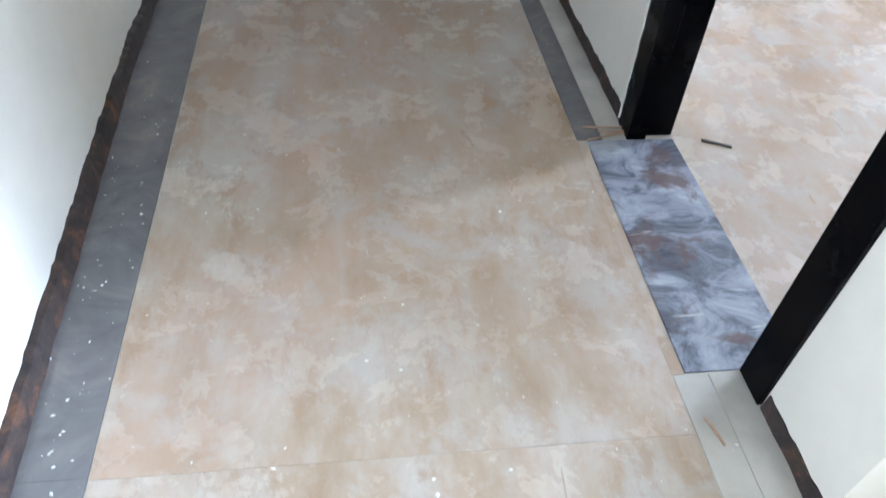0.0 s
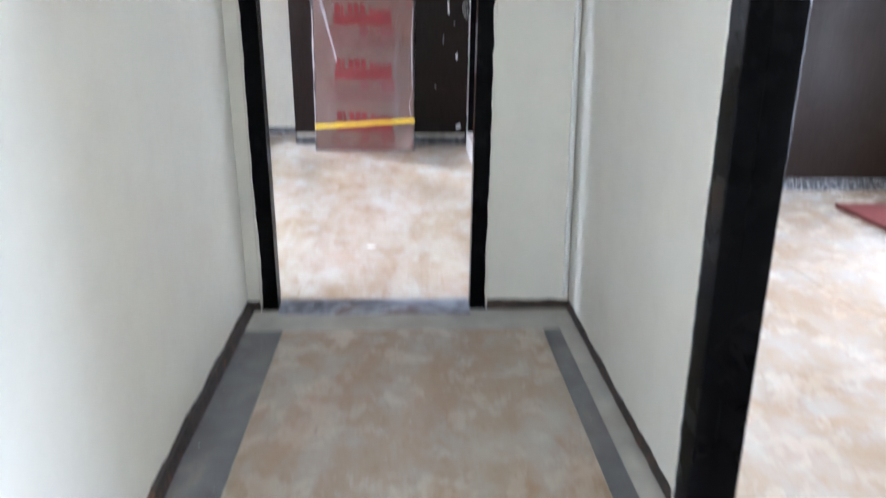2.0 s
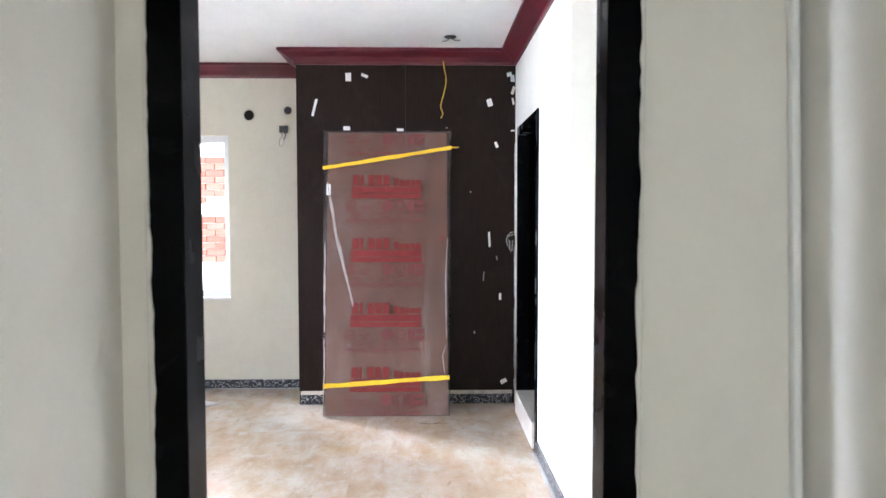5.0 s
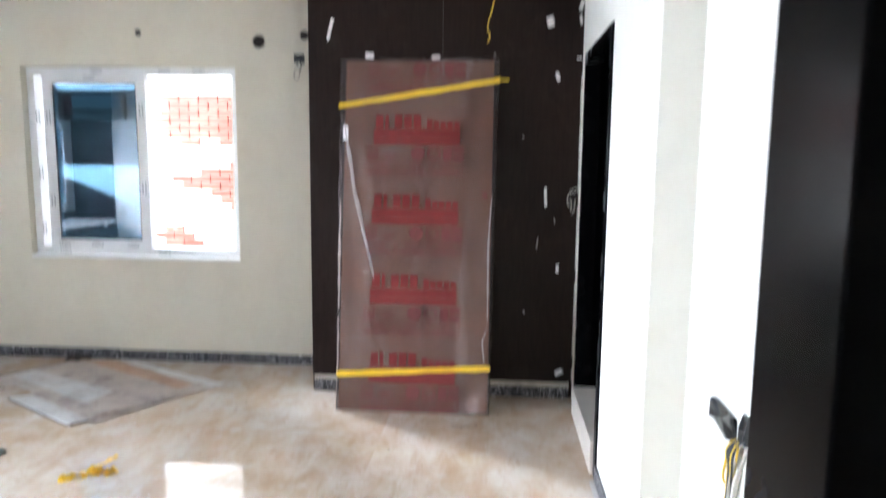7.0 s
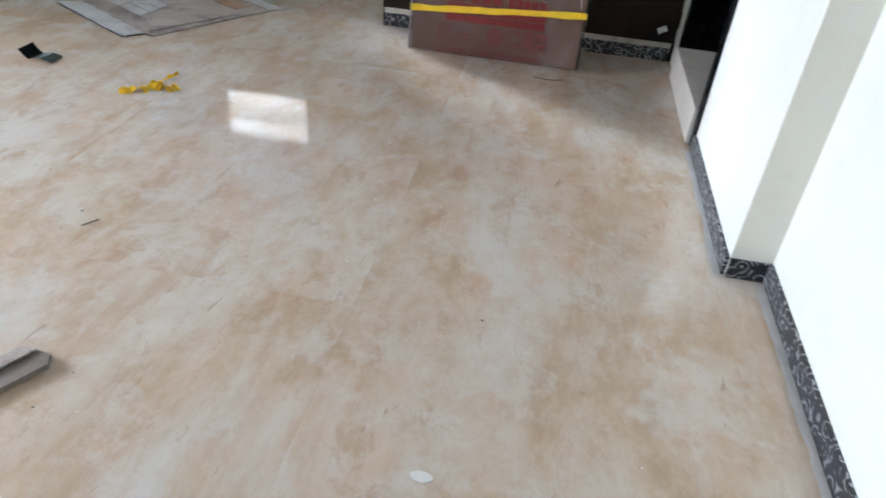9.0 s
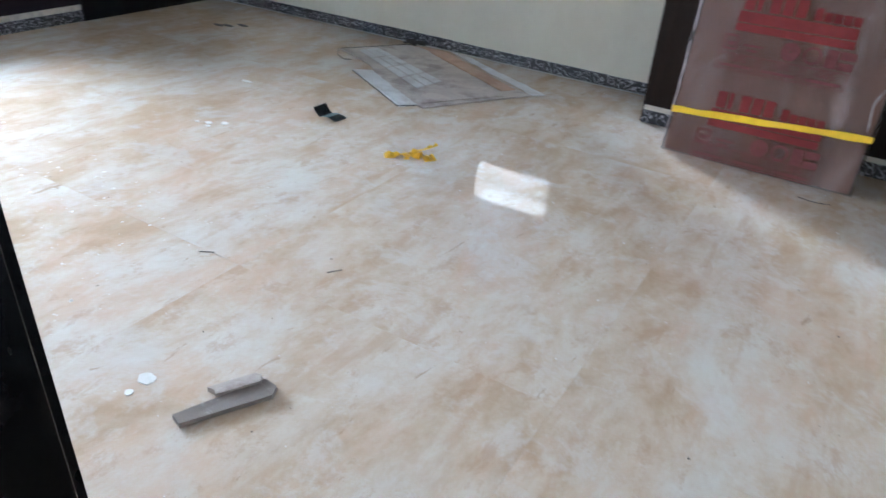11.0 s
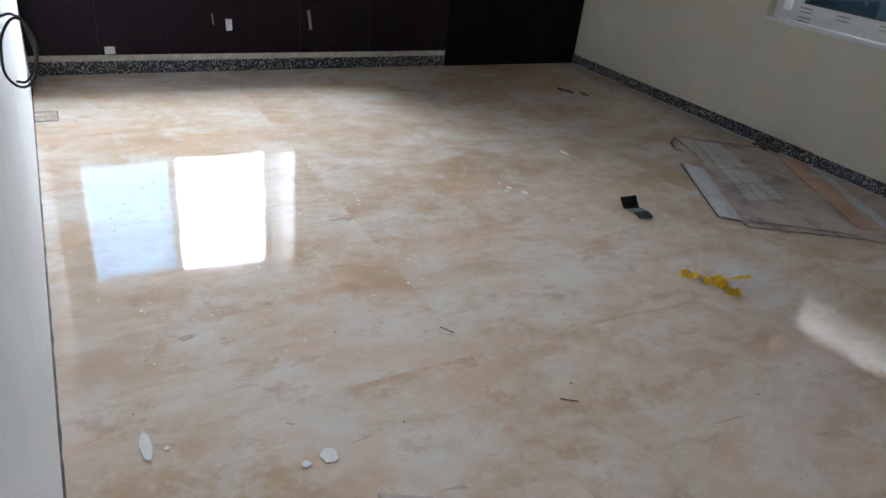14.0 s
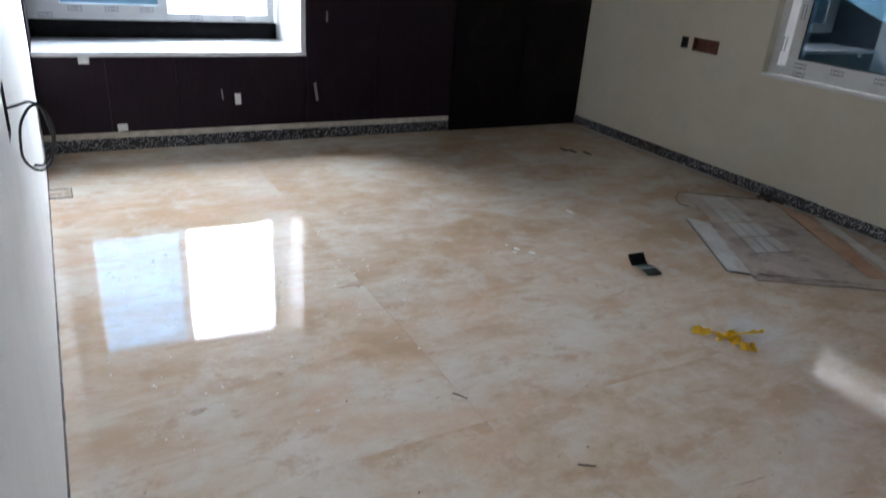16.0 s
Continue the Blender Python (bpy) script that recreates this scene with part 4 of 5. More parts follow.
# pipe sleeves and boxes in the cream wall
def pipe_sleeve(x, z, r):
    ob = tagged(empty("pipe_sleeve", (x, NORTH, z)), "dark open pipe sleeve in the cream wall", "pipe sleeve", group="pipe sleeves")
    bm = bmesh.new()
    n = 24
    rings = []
    for rad, y in ((r * 1.12, NORTH), (r * 1.1, NORTH - 0.004), (r, NORTH - 0.005), (r * 0.94, NORTH - 0.0015)):
        rings.append([bm.verts.new((x + rad * math.cos(2 * math.pi * i / n), y, z + rad * math.sin(2 * math.pi * i / n))) for i in range(n)])
    for a, b in zip(rings, rings[1:]):
        for i in range(n):
            bm.faces.new((a[i], a[(i + 1) % n], b[(i + 1) % n], b[i]))
    part("sleeve_rim", bm, GROUT, ob, "chipped rim")
    # no hole here: a flat near-black disc paints the shade inside the sleeve
    bm = bmesh.new()
    bm.faces.new([bm.verts.new((x + r * 0.96 * math.cos(2 * math.pi * i / n), NORTH - 0.0018, z + r * 0.96 * math.sin(2 * math.pi * i / n))) for i in range(n)])
    part("sleeve_mouth", bm, HOLE, ob, "flat dark disc for the shaded mouth")


pipe_sleeve(-0.991, 2.265, 0.042)
pipe_sleeve(-0.672, 2.305, 0.032)
pipe_sleeve(-1.844, 2.327, 0.022)


def recess_box(name, axis, wall, inward, u0, u1, z0, z1, material, label):
    """An open back box sunk in a wall: five thin sides."""
    ob = tagged(empty(name, (u0, wall, z0) if axis == "y" else (wall, u0, z0)), label, "switch box")
    d = 0.045 * inward
    t = 0.003
    for nm, dims in (("back", (u0, u1, d, d + 0.003 * inward, z0, z1)), ("side", (u0, u0 + t, 0, d, z0, z1)), ("side", (u1 - t, u1, 0, d, z0, z1)),
                     ("side", (u0 + t, u1 - t, 0, d, z0, z0 + t)), ("side", (u0 + t, u1 - t, 0, d, z1 - t, z1))):
        a, b, c, e, f, g = dims
        c, e = sorted((wall + c, wall + e))
        bm = boxes((a, b, c, e, f, g)) if axis == "y" else boxes((c, e, a, b, f, g))
        part(nm, bm, material, ob)
    return ob


recess_box("switch_box", "y", NORTH, 1, -3.44, -3.375, 0.815, 0.895, HOLE, "small open switch box sunk in the cream wall")
recess_box("switch_box", "y", NORTH, 1, -3.33, -3.10, 0.81, 0.90, RECESS_RED, "wide open switch box with rusty inside in the cream wall")
recess_box("switch_box", "x", EAST_NEAR, 1, 1.335, 1.52, 0.77, 0.835, HOLE, "open black switch box sunk in the white wall")
recess_box("switch_box", "x", EAST_NEAR, 1, 1.245, 1.29, 0.80, 0.87, HOLE, "small open black switch box in the white wall")
recess_box("switch_box", "y", SOUTH, -1, -1.70, -1.58, 0.86, 0.99, HOLE, "open switch box sunk in the white wall")
sb = recess_box("corner_switch_box", "y", NORTH, -1, -0.735, -0.675, 2.12, 2.175, GASKET, "small black switch box standing proud of the cream wall")

tube([(-0.70, 4.292, 2.125), (-0.715, 4.29, 2.09), (-0.735, 4.292, 2.05), (-0.725, 4.295, 2.01), (-0.70, 4.295, 2.03), (-0.705, 4.292, 2.08), (-0.72, 4.292, 2.12)], 0.0035, "wire_loop", CABLE_GREY, sb)
tube([(-0.69, 4.292, 2.125), (-0.685, 4.29, 2.09), (-0.70, 4.294, 2.06)], 0.0035, "wire_loop", CABLE_BLACK, sb)
tuft = tagged(empty("corner_wires", (1.10, JUT_Y, 1.25)), "tuft of grey and black wire ends in the wall corner", "wires")
for k, mat in enumerate((CABLE_GREY, CABLE_BLACK, CABLE_GREY, CABLE_BLACK)):
    tube([(1.125, 3.80, 1.32 - 0.01 * k), (1.085 - 0.006 * k, 3.775, 1.30 - 0.015 * k), (1.07 + 0.01 * k, 3.765, 1.235 + 0.006 * k), (1.10, 3.775, 1.20 - 0.012 * k), (1.118, 3.79, 1.235 + 0.01 * k)], 0.0032, "wire", mat, tuft)

# ragged dark tape and wires at the near box
wires = tagged(empty("wire_bundle", (EAST_NEAR, 1.33, 0.80)), "black and yellow electrical wires hanging from the open switch box", "wires")
for k in range(6):
    o = 0.0045 * (k - 3)
    tube([(1.285, 1.30 + o * 0.4, 0.80), (1.255 - 0.003 * k, 1.295 + o * 0.6, 0.785), (1.245, 1.30 + o * 1.2, 0.70 + 0.004 * k), (1.25, 1.322 + o, 0.63), (1.252, 1.342 + o * 1.4, 0.570 + 0.010 * (k % 3))],
         0.0032, "wire", CABLE_YELLOW if k in (1, 5) else CABLE_BLACK, wires)
tube([(1.285, 1.285, 0.80), (1.25, 1.30, 0.785), (1.24, 1.318, 0.73), (1.246, 1.325, 0.67), (1.25, 1.295, 0.70), (1.255, 1.28, 0.785)], 0.0032, "wire", CABLE_YELLOW, wires)
loop = tagged(tube([(x, y - 0.03, z) for x, y, z in ((1.285, 1.27, 0.80), (1.25, 1.215, 0.79), (1.235, 1.185, 0.72), (1.235, 1.20, 0.64), (1.24, 1.255, 0.62), (1.245, 1.285, 0.68), (1.26, 1.275, 0.78))], 0.0055, "cable_loop", CABLE_GREY),
              "grey-white cable loop hanging from the switch box", "cable")
tube([(1.245, 1.21, 0.625), (1.24, 1.255, 0.61), (1.24, 1.285, 0.66), (1.25, 1.28, 0.75)], 0.004, "cable_strand", CABLE_GREY, loop)
for y0, y1, z0, z1, sd in ((1.335, 1.525, 0.77, 0.838, 5), (1.242, 1.292, 0.795, 0.872, 9)):
    rng = random.Random(sd)
    n = 14
    out = []
    for i in range(n):
        a = 2 * math.pi * i / n
        sx, sz = abs(math.cos(a)) ** 0.4 * math.copysign(1, math.cos(a)), abs(math.sin(a)) ** 0.4 * math.copysign(1, math.sin(a))
        k = rng.uniform(0.86, 1.08)
        out.append(((y0 + y1) / 2 + sx * k * (y1 - y0) / 2, (z0 + z1) / 2 + sz * k * (z1 - z0) / 2))
    bm = bmesh.new()
    front = [bm.verts.new((EAST_NEAR - 0.006 - rng.uniform(0, 0.012), y, z)) for y, z in out]
    mid = bm.verts.new((EAST_NEAR - 0.010, (y0 + y1) / 2, (z0 + z1) / 2))
    rear = [bm.verts.new((EAST_NEAR + 0.002, y, z)) for y, z in out]
    for i in range(n):
        bm.faces.new((front[i], front[(i + 1) % n], mid))
        bm.faces.new((front[i], rear[i], rear[(i + 1) % n], front[(i + 1) % n]))
    tagged(mesh_object("masking_film", bm, PLASTIC_BLACK), "crumpled black plastic stuffed in a switch box", "plastic film")

coil = tagged(empty("cable_coil", (-1.64, SOUTH, 0.92)), "thin black cable coil hanging from the white wall", "cable")
tube([(-1.64, 0.17, 0.925), (-1.66, 0.215, 0.935), (-1.69, 0.245, 0.935), (-1.72, 0.275, 0.89), (-1.73, 0.28, 0.82), (-1.71, 0.25, 0.755), (-1.69, 0.215, 0.775), (-1.68, 0.207, 0.84), (-1.69, 0.225, 0.905), (-1.70, 0.25, 0.925), (-1.73, 0.272, 0.87), (-1.74, 0.276, 0.81), (-1.72, 0.25, 0.765), (-1.70, 0.228, 0.77)],
     0.0035, "cable", CABLE_BLACK, coil)

# flattened boxes on the floor
def torn(outline, seed, amp=0.012, step=0.045):
    """The outline with its straight sides broken into small uneven steps."""
    out = []
    n = len(outline)
    for i in range(n):
        p, q = Vector(outline[i]), Vector(outline[(i + 1) % n])
        k = max(1, int((q - p).length / step))
        side = Vector((-(q - p).y, (q - p).x)).normalized()
        for j in range(k):
            r = p.lerp(q, j / k)
            if j:
                r = r + side * amp * noise.noise((r.x * 14, r.y * 14, seed))
            out.append((r.x, r.y))
    return out


cards = [("cardboard_sheet", [(-2.68, 3.785), (-2.40, 4.22), (-2.05, 4.20), (-1.36, 3.86), (-1.18, 3.78), (-1.262, 3.656), (-1.559, 3.143), (-1.80, 3.22), (-2.30, 3.62)], 0.001, 0.006, CARD_GREY, "large flattened grey-brown cardboard box on the marble floor"),
         ("cardboard_flap", [(-2.299, 3.449), (-2.20, 3.52), (-1.80, 3.27), (-1.616, 3.162), (-1.679, 3.081)], 0.001, 0.010, CARD_PALE, "pale torn cardboard flap beside the flattened box")]
for nm, outl, z0, z1, mat, lab in cards:
    tagged(mesh_object(nm, prism(torn(outl, 3), z0, z1, 0.003), mat), lab, "cardboard")
sheet = tagged(empty("printed_sheet", (-2.15, 3.65, 0.012)), "pale sheet printed with a grid, lying on cardboard", "printed sheet")
A, B, C, D = Vector((-2.562, 3.841)), Vector((-2.50, 3.99)), Vector((-1.727, 3.631)), Vector((-1.771, 3.396))
for i in range(4):
    for k in range(3):
        def at(u, v):
            p = (A * (1 - u) + D * u) * (1 - v) + (B * (1 - u) + C * u) * v
            return (p.x, p.y)
        e = 0.02
        u0, u1, v0, v1 = i / 4 + e * 0.5, (i + 1) / 4 - e * 0.5, k / 3 + e, (k + 1) / 3 - e
        part("grid_cell", prism([at(u0, v0), at(u1, v0), at(u1, v1), at(u0, v1)], 0.0105, 0.0125, 0.001), CARD_PALE, sheet)
part("backing", prism([(A.x, A.y), (D.x, D.y), (C.x, C.y), (B.x, B.y)], 0.0095, 0.0105), CARD_GREY, sheet)
for nm, outl, mat, lab in (("stained_board", [(-2.30, 4.23), (-2.08, 4.24), (-1.30, 3.80), (-1.36, 3.72)], CARD_ORANGE, "orange-stained board strip lying on cardboard"),
                           ("tan_board", [(-2.06, 4.29), (-1.95, 4.29), (-1.12, 3.86), (-1.18, 3.80)], CARD_PALE, "pale board strip lying on the floor"),
                           ("clear_film", [(-1.72, 3.36), (-1.60, 3.19), (-1.30, 3.64), (-1.50, 3.78), (-1.68, 3.62)], CARD_GREY, "dusty sheet of film on cardboard")):
    z = 0.0105 if nm != "tan_board" else 0.001
    tagged(mesh_object(nm, prism(torn(outl, 7), z, z + 0.003, 0.002), mat), lab, "board")


def strip_edge(name, pts, mat, label, r=0.003):
    return tagged(tube([(x, y, r + 0.004) for x, y in pts], r, name, mat, straight=True), label, "board edge")


strip_edge("torn_edge", [(-2.69, 3.78), (-2.60, 3.66), (-2.50, 3.60), (-2.46, 3.63)], CARD_EDGE, "dark curled torn edge of cardboard")
strip_edge("torn_edge", [(-2.30, 3.44), (-2.0, 3.26), (-1.69, 3.075), (-1.61, 3.15)], CARD_EDGE, "dark torn edge of a cardboard flap")
strip_edge("torn_edge", [(-2.68, 3.80), (-2.52, 4.05), (-2.39, 4.25)], CARD_EDGE, "dark far edge of the flattened box", 0.003)

# dark rubble against the skirting
rng = random.Random(4)
bm = bmesh.new()
for i in range(16):
    x, y, s = -2.39 + rng.gauss(0, 0.06), 4.29 + rng.uniform(-0.045, 0.02), rng.uniform(0.010, 0.026)
    bmesh.ops.create_icosphere(bm, subdivisions=1, radius=s, matrix=Matrix.Translation((x, y, s * 0.6)) @ Matrix.Diagonal((1.4, 0.9, 0.7, 1)))
for v in bm.verts:
    v.co += Vector((rng.uniform(-1, 1), rng.uniform(-1, 1), rng.uniform(-0.4, 1))) * 0.005
    v.co.z = max(v.co.z, 0.002)
tagged(mesh_object("rubble", bm, CARD_EDGE), "small heap of dark rubble against the skirting", "rubble", kind="stuff")


def ribbon(name, pts, width, mat, label, seed, category="plastic strip"):
    """A crumpled strip that lies on the floor and rises in folds."""
    bm = bmesh.new()
    prev = None
    n = len(pts)
    fine = []
    for i in range(n - 1):
        for k in range(6):
            f = k / 6
            fine.append(Vector(pts[i]).lerp(Vector(pts[i + 1]), f))
    fine.append(Vector(pts[-1]))
    for i, p in enumerate(fine):
        d = (fine[min(i + 1, len(fine) - 1)] - fine[max(i - 1, 0)]).normalized()
        side = Vector((-d.y, d.x))
        tw = 2.2 * noise.noise((i * 0.25, seed, 0))
        w = width * (0.6 + 0.5 * abs(noise.noise((i * 0.4, seed, 7))))
        lift = 0.006 + 0.022 * abs(noise.noise((i * 0.3, seed, 3)))
        a = bm.verts.new((p.x + side.x * w * math.cos(tw), p.y + side.y * w * math.cos(tw), lift + max(0, w * math.sin(tw))))
        b = bm.verts.new((p.x - side.x * w * math.cos(tw), p.y - side.y * w * math.cos(tw), 0.003 + max(0, -w * math.sin(tw))))
        if prev:
            bm.faces.new((prev[0], a, b, prev[1]))
        prev = (a, b)
    bmesh.ops.solidify(bm, geom=bm.faces[:], thickness=0.0012)
    return tagged(mesh_object(name, bm, mat), label, category)


ribbon("yellow_strip", [(-1.33, 2.455), (-1.27, 2.50), (-1.225, 2.555), (-1.19, 2.545), (-1.15, 2.545), (-1.12, 2.585)], 0.034, TAPE, "crumpled yellow plastic strip on the floor", 3)
ribbon("yellow_tail", [(-1.25, 2.56), (-1.22, 2.65), (-1.20, 2.73)], 0.007, TAPE, "thin loose end of yellow tape on the floor", 8)
ribbon("yellow_crumb", [(-1.235, 2.485), (-1.215, 2.50)], 0.010, TAPE, "small torn bit of yellow tape on the floor", 5)

# curled black packet
pk = tagged(empty("curled_packet", (-1.86, 2.69, 0)), "curled black and grey-green plastic packet on the floor", "packet")


def curled(p0, p1, width, z_of, mat, name):
    bm = bmesh.new()
    prev = None
    p0, p1 = Vector(p0), Vector(p1)
    d = (p1 - p0).normalized()
    side = Vector((-d.y, d.x)) * width / 2
    for i in range(13):
        f = i / 12
        p = p0.lerp(p1, f)
        a, b = bm.verts.new((p.x + side.x, p.y + side.y, z_of(f))), bm.verts.new((p.x - side.x, p.y - side.y, z_of(f) * 0.9 + 0.001))
        if prev:
            bm.faces.new((prev[0], a, b, prev[1]))
        prev = (a, b)
    bmesh.ops.solidify(bm, geom=bm.faces[:], thickness=0.002)
    part(name, bm, mat, pk, "", True)


curled((-1.90, 2.70), (-1.785, 2.69), 0.085, lambda f: 0.004 + 0.012 * math.sin(f * 3), PLASTIC_GREEN, "flat_sheet")
curled((-1.945, 2.705), (-1.895, 2.70), 0.095, lambda f: 0.004 + 0.045 * (1 - f) ** 1.5, PLASTIC_BLACK, "curled_end")

# wood offcut
off = tagged(empty("wood_offcut", (-0.67, 0.83, 0)), "grey-brown wooden offcut with a ragged end on the floor", "wood offcut")
part("batten", prism([(-0.745, 0.728), (-0.708, 0.718), (-0.592, 0.93), (-0.606, 0.962), (-0.652, 0.968)], 0.001, 0.015, 0.004), WOOD_GREY, off)
part("splinter", prism([(-0.728, 0.855), (-0.708, 0.838), (-0.648, 0.945), (-0.668, 0.968)], 0.0195, 0.024, 0.003), CARD_GREY, off, "grey splintered strip")
part("end_scrap", prism([(-0.752, 0.85), (-0.70, 0.86), (-0.665, 0.965), (-0.69, 0.968)], 0.001, 0.016, 0.004), CARD_GREY, off)


def blob(name, x, y, rx, ry, mat, label, category, seed, h=0.003):
    rng = random.Random(seed)
    n = 18
    a0 = rng.uniform(0, 6)
    out = [(x + rx * math.cos(2 * math.pi * i / n) * (1 + 0.35 * noise.noise((i * 0.6, seed, 0))), y + ry * math.sin(2 * math.pi * i / n) * (1 + 0.35 * noise.noise((i * 0.6, seed, 4)))) for i in range(n)]
    ob = mesh_object(name, prism(out, 0.0005, h, 0.001), mat)
    return tagged(ob, label, category, group="putty spots on the floor")


for i, (x, y, rx, ry) in enumerate(((-0.925, 0.79, 0.026, 0.022), (-0.918, 0.728, 0.012, 0.012), (0.355, 0.837, 0.026, 0.014), (-1.125, 0.379, 0.05, 0.014), (-1.10, 0.425, 0.008, 0.006),
                                   (-2.272, 2.222, 0.018, 0.014), (-2.204, 2.268, 0.020, 0.016), (-2.24, 2.19, 0.012, 0.010), (-2.626, 2.834, 0.035, 0.012), (-2.33, 2.2, 0.01, 0.008))):
    blob("putty_spot", x, y, rx, ry, PUTTY, "small dried white putty spot on the marble", "putty spot", 40 + i)
for i, (x, y) in enumerate(((-3.70, 3.70), (-3.63, 3.78), (-3.76, 3.66))):
    blob("dirt_scrap", x, y, 0.05, 0.018, CARD_EDGE, "thin dark scrap lying on the floor", "scrap", 70 + i, 0.006)
# twigs and dark crumbs
for pts in ([(-1.33, 1.33), (-1.30, 1.35), (-1.285, 1.36)], [(-0.88, 1.50), (-0.85, 1.545)], [(0.42, 3.31), (0.50, 3.30), (0.56, 3.32)]):
    tagged(tube([(x, y, 0.003) for x, y in pts], 0.0018, "twig", CARD_EDGE), "thin dark splinter on the floor", "splinter")
part_box = tagged(empty("floor_outlet", (-3.746, 0.249, 0)), "small square cover let into the floor beside the wall", "floor outlet")
part("cover", boxes((-3.80, -3.66, 0.20, 0.30, 0.0, 0.004), bevel=0.001), MARBLE_DUSTY, part_box)
part("rim", boxes((-3.81, -3.80, 0.195, 0.305, 0, 0.003), (-3.66, -3.65, 0.195, 0.305, 0, 0.003), (-3.80, -3.66, 0.30, 0.305, 0, 0.003)), CARD_EDGE, part_box, "dark rim")


def debris(name, x0, x1, y0, y1, count, seed, mat, label, s0=0.002, s1=0.006):
    rng = random.Random(seed)
    verts, faces = [], []
    for _ in range(count):
        x, y, s = rng.uniform(x0, x1), rng.uniform(y0, y1), s0 + (s1 - s0) * rng.random() ** 3
        a = rng.uniform(0, 6.3)
        base = len(verts)
        k = rng.uniform(0.4, 1.0)
        for j in range(4):
            t = a + j * math.pi / 2
            verts.append((x + s * math.cos(t) * (k if j % 2 else 1), y + s * math.sin(t) * (k if j % 2 else 1), 0.0008))
        verts.append((x, y, 0.0008 + s * 0.4))
        faces += [(base + j, base + (j + 1) % 4, base + 4) for j in range(4)]
    me = bpy.data.meshes.new(name)
    me.from_pydata(verts, [], faces)
    me.materials.append(mat)
    return tagged(new(name, me), label, "debris", kind="stuff")


debris("paint_chips", -4.3, 1.1, 0.3, 4.2, 260, 11, PUTTY, "scattered white paint chips on the bedroom floor")
debris("paint_chips_west", -3.0, -1.3, 0.32, 1.6, 240, 13, PUTTY, "white paint flecks in front of the window", 0.003, 0.011)
debris("dark_grit", -4.3, 1.1, 0.3, 4.2, 120, 12, CARD_EDGE, "scattered dark grit on the bedroom floor")
debris("corridor_chips", -0.1, 1.2, -3.0, -0.3, 170, 14, PUTTY, "scattered white paint chips on the corridor floor")
debris("border_chips", -0.13, 0.02, -3.0, -1.2, 120, 15, PUTTY, "white paint flecks on the grey border", 0.001, 0.006)

def dust_strip(name, axis, u0, u1, wall, out, seed, width):
    """Cement dust swept up against a wall's foot, its outer edge uneven."""
    bm = bmesh.new()
    prev = None
    n = int((u1 - u0) / 0.03)
    for i in range(n + 1):
        u = u0 + (u1 - u0) * i / n
        w = width * (0.75 + 0.55 * noise.noise((u * 4, seed, 0)) + 0.25 * noise.noise((u * 19, seed, 2)))
        row = [bm.verts.new((wall + out * d, u, z) if axis == "y" else (u, wall + out * d, z)) for d, z in ((0.0, 0.0028), (w * 0.6, 0.0022), (w, 0.0008))]
        if prev:
            for k in range(2):
                bm.faces.new((prev[k], row[k], row[k + 1], prev[k + 1]))
        prev = row
    return tagged(mesh_object(name, bm, DUST), "pale cement dust swept against the wall's foot", "dust", kind="stuff")


dust_strip("dust_east_near", "y", SOUTH + 0.01, JOG_Y - 0.02, EAST_NEAR - 0.013, -1, 1, 0.032)
dust_strip("dust_east", "y", JOG_Y, 2.70, EAST - 0.013, -1, 2, 0.028)
dust_strip("dust_north", "x", -4.4, JUT_X - 0.03, NORTH - 0.015, -1, 4, 0.022)

# side room and threshold
tagged(mesh_object("splinter_board", prism([(1.495, -1.437), (1.57, -1.471), (1.571, -1.463), (1.496, -1.428)], 0.001, 0.006), CARD_EDGE), "thin dark wood splinter on the side room floor", "splinter")
sheets = tagged(empty("red_sheet", (4.05, 1.28, 0)), "flat reddish sheet with a brown wooden edge on marble", "sheet")
part("sheet", boxes((3.52, 4.6, 0.97, 1.62, 0.001, 0.028), bevel=0.002), PRINT_FAINT, sheets)
part("edge_strip", boxes((3.49, 4.6, 0.935, 0.968, 0.001, 0.04), bevel=0.003), CARD_ORANGE, sheets, "orange-brown wooden edge strip")
for a, b, c in (((1.160, -1.366), (1.26, -1.372), (1.40, -1.362)), ((1.158, -1.428), (1.25, -1.402), (1.362, -1.379)), ((1.20, -1.39), (1.24, -1.393), (1.30, -1.384)), ((1.155, -2.30), (1.165, -2.33), (1.172, -2.36))):
    tagged(tube([(x, y, 0.0065) for x, y in (a, b, c)], 0.003, "wood_shaving", CARD_TAN), "thin wood shaving on the floor by the stone frame", "splinter", group="shavings by the door frame")
structure("threshold_side_room", boxes((1.157, 1.41, -2.195, -1.425, -0.01, 0.003), bevel=0.001), THRESHOLD, "mottled blue-grey stone threshold smeared with cement", "threshold")
structure("threshold_bedroom", boxes((-0.012, 0.838, -0.06, 0.10, -0.01, 0.003), bevel=0.001), THRESHOLD, "mottled grey stone threshold smeared with cement", "threshold")

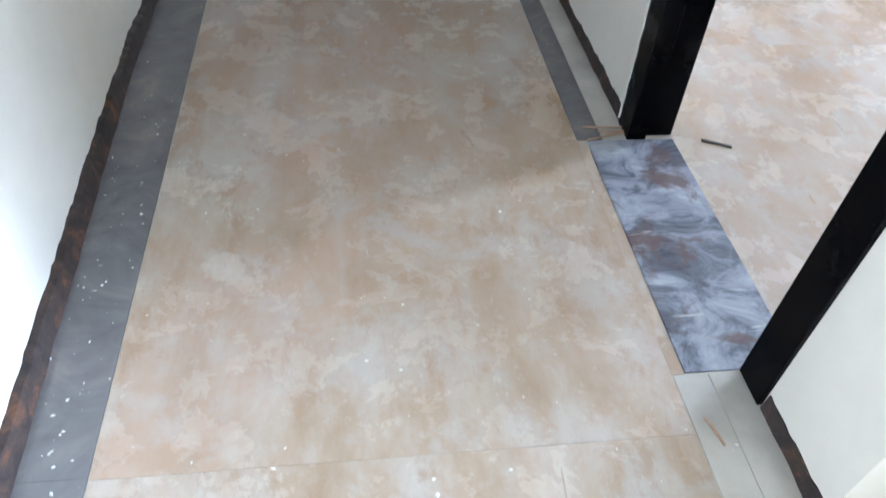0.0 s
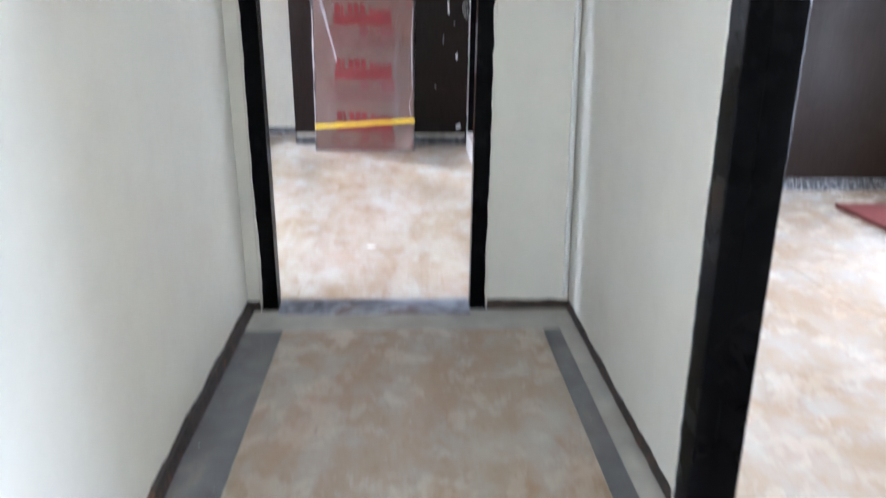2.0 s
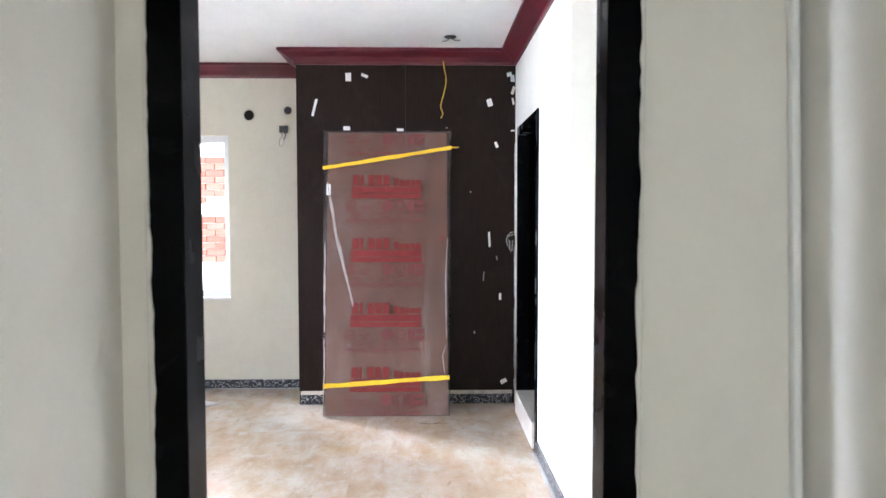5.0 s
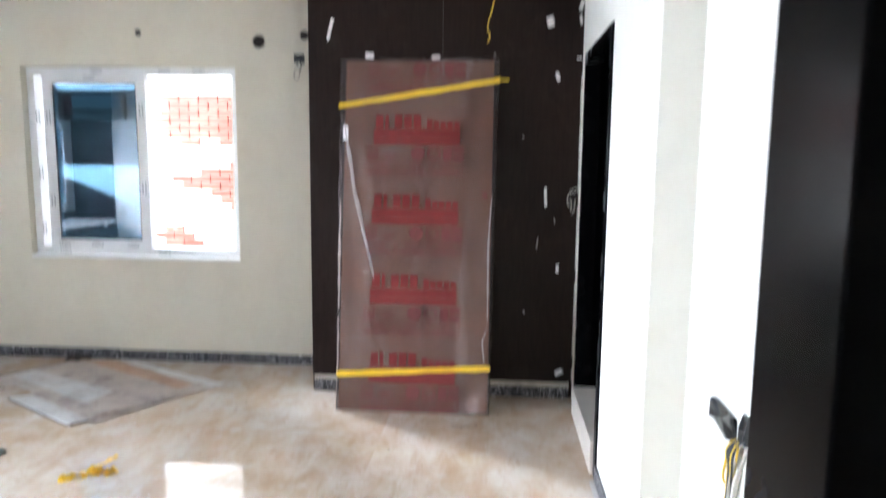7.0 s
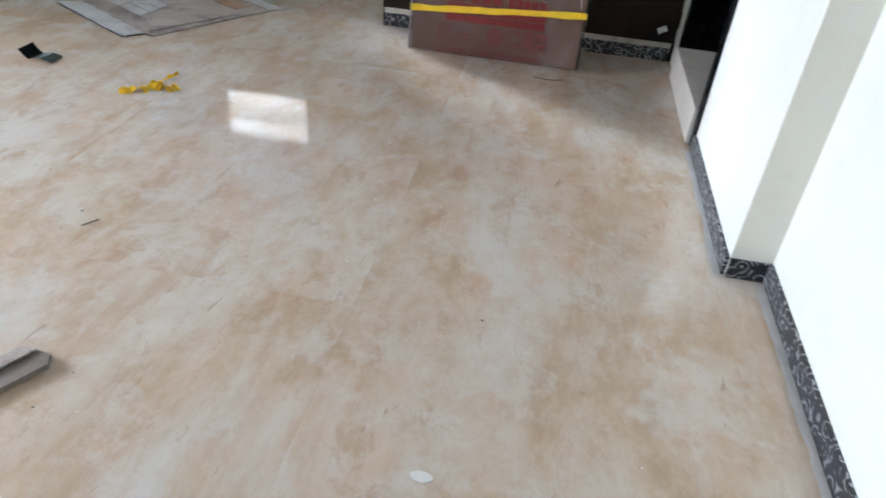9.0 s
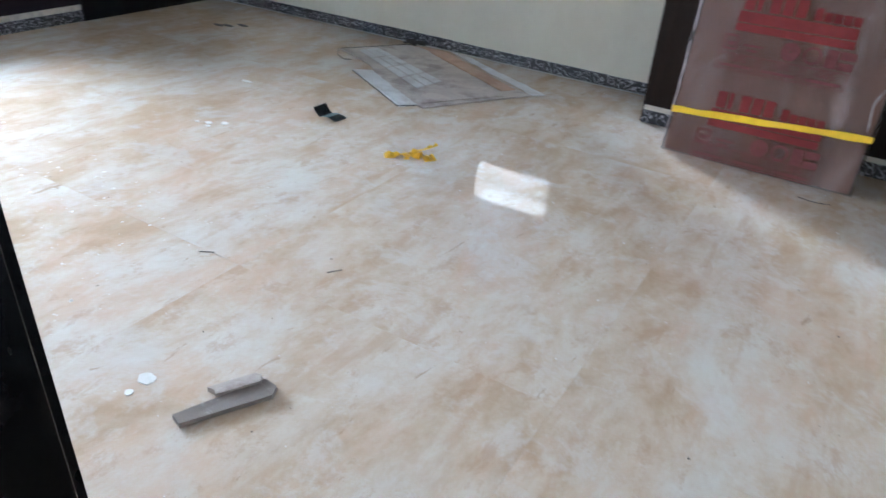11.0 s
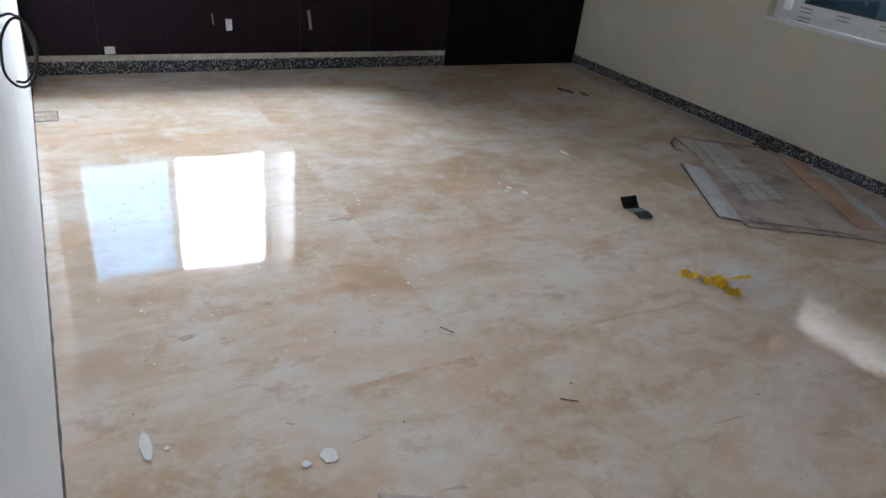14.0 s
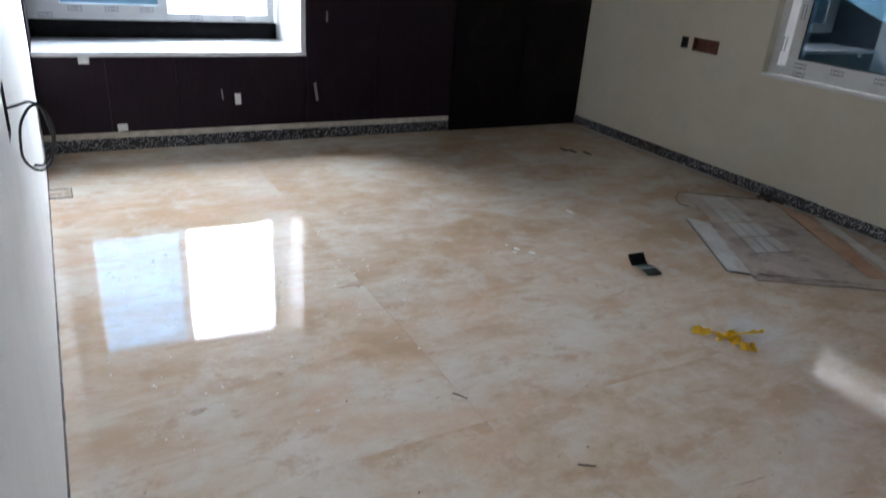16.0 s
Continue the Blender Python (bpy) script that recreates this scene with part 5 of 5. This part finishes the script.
# ---- outside ----
structure("ground", boxes((-400, 400, -400, 400, -3.4, -3.2)), GROUND, "dusty bare ground around the house", "ground")
house = tagged(empty("neighbour_building", (-3, 8.2, -3.2)), "half-plastered neighbouring building with bare red brick", "building")
part("wall", holed("y", 7.6, 7.85, -9.0, 2.5, -3.2, 2.6, [(-5.4, -3.44, 0.1, 2.26)]), PLASTER_OUT, house, "white plastered wall")
part("rear_wall", holed("y", 9.5, 9.7, -9.0, 2.5, -3.2, 2.6, [(-5.75, -4.5, 2.0, 2.40)]), PLASTER_SHADE, house, "inner wall in shade-grey plaster with a slot of sky")
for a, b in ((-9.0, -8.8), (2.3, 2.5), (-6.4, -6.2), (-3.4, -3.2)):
    part("side_wall", boxes((a, b, 7.85, 9.5, -3.2, 2.6)), PLASTER_SHADE, house, "side wall in shade-grey plaster")
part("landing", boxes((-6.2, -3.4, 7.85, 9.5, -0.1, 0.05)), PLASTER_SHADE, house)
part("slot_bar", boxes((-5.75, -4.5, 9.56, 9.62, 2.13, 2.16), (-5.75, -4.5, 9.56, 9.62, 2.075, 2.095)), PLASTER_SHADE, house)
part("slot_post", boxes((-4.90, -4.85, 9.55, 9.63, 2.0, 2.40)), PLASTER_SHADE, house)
flight = prism([(-5.2, 1.36), (-3.44, 1.36), (-3.44, 0.80), (-4.44, 1.18), (-5.2, 1.46)][::-1], 0.0, 0.22)
for v in flight.verts:
    v.co.y, v.co.z = 7.62 + v.co.z, v.co.y
part("stair_flight", flight, PLASTER_OUT, house, "pale sloping stair flight")
part("ledge", boxes((-3.44, 2.5, 7.54, 7.6, 2.24, 2.29), bevel=0.004), PLASTER_OUT, house, "thin plastered ledge")
beam = prism([(-3.36, 1.24), (-2.0, 1.55), (-2.0, 1.60), (-3.36, 1.29)], 0.0, 0.05)
for v in beam.verts:
    v.co.y, v.co.z = 7.55 + v.co.z, v.co.y
part("sloping_band", beam, PLASTER_OUT, house, "sloping plaster band")
part("roof_slab", boxes((-9.2, 2.7, 7.45, 12.2, 2.6, 2.8)), PLASTER_OUT, house, "white roof slab")


def exposed(x, z):
    """Where the plaster is missing and bricks show."""
    if x < -3.32:
        return False
    if 1.66 + 0.05 * math.sin(x * 11) < z < 2.21:
        return True
    if 1.24 - (x + 3.28) * 0.42 < z < 1.20 + (x + 3.28) * 0.23:
        return True
    return 0.15 < z < 0.70 - (x + 3.31) * 0.56


bm = boxes((-0.113, 0.113, -0.02, 0.02, -0.039, 0.039), bevel=0.004)
proto = mesh_object("brick", bm, BRICK)
brick_mesh = proto.data
bpy.data.objects.remove(proto)
count = 0
for r in range(25):
    z = 0.20 + r * 0.085
    for c in range(9):
        x = -3.32 + c * 0.235 + (0.1175 if r % 2 else 0)
        if exposed(x, z) and count < 290:
            b = new("brick", brick_mesh)
            b.location = (x, 7.59 + random.uniform(-0.004, 0.004), z)
            b.parent = house
            b.matrix_parent_inverse = house.matrix_world.inverted()
            count += 1

# ---- floor slabs, last ----
floor = tagged(empty("floor_bedroom", (-1.6, 2.2, 0)), "polished beige marble floor of large slabs", "floor", kind="structure")
xs = [-5.22, -3.58, -2.37, -1.16, 0.05, 1.26, 1.34]
ys = [0.10, 1.355, 3.16, 4.36]
for i in range(len(xs) - 1):
    for k in range(len(ys) - 1):
        part("slab", boxes((xs[i] + 0.0002, xs[i + 1] - 0.0002, ys[k] + 0.0002, ys[k + 1] - 0.0002, -0.03, 0.0)), MARBLE, floor)
part("joint_bed", boxes((-5.22, 1.34, 0.09, 4.37, -0.05, -0.0012)), GROUT, floor, "pale joint filler")
floor2 = tagged(empty("floor_corridor", (0.5, -2, 0)), "beige marble corridor floor with a grey granite border", "floor", kind="structure")
for y0, y1 in ((-6.6, -4.6), (-4.6, -2.33), (-2.33, -0.213)):
    part("slab", boxes((0.041, 1.129, y0 + 0.0003, y1 - 0.0003, -0.03, 0.0)), MARBLE_DUSTY, floor2)
part("slab", boxes((1.1293, 1.1565, -2.1975, -1.4225, -0.03, 0.0)), MARBLE_DUSTY, floor2)
for y0, y1 in ((-6.6, -4.1), (-4.1, -2.325), (-2.325, -1.1), (-1.1, -0.213)):
    askew(part("border_slab", boxes((C_WEST, 0.039, y0 + 0.0003, y1 - 0.0003, -0.03, 0.0005)), GRANITE, floor2, "grey granite border"))
for y0, y1 in ((-6.6, -2.52), (-2.52, -2.198), (-1.422, -0.213)):
    part("border_slab", boxes((1.131, 1.205, y0 + 0.0003, y1 - 0.0003, -0.03, 0.0005)), GRANITE if y0 > -2 else EDGE_STONE, floor2, "grey granite border")
    part("edge_slab", boxes((1.2062, C_EAST, y0 + 0.0003, y1 - 0.0003, -0.03, 0.0005)), EDGE_STONE, floor2, "dusty pale edge strip")
part("border_slab", boxes((C_WEST, C_EAST, -0.211, -0.002, -0.03, 0.0004)), EDGE_STONE, floor2, "dusty pale border")
part("joint_bed", boxes((-0.36, 1.43, -6.6, 0.10, -0.05, -0.0012)), GROUT, floor2, "pale joint filler")
floor3 = tagged(empty("floor_side_room", (3, 0, 0)), "pale beige marble floor of the side room", "floor", kind="structure")
for i, (x0, x1) in enumerate(((1.412, 2.6), (2.6, 3.8), (3.8, 5.0))):
    for y0, y1 in ((-2.51, -0.9), (-0.9, 0.6), (0.6, 2.08)):
        part("slab", boxes((x0 + 0.0006, x1 - 0.0006, y0 + 0.0003, y1 - 0.0003, -0.03, 0.0)), MARBLE_DUSTY, floor3)
part("joint_bed", boxes((1.42, 5.0, -2.52, 2.1, -0.05, -0.0012)), GROUT, floor3, "pale joint filler")
structure("floor_hall", boxes((1.272, 5.0, -6.6, -2.68, -0.05, 0.0)), MARBLE_DUSTY, "beige marble hall floor", "floor")
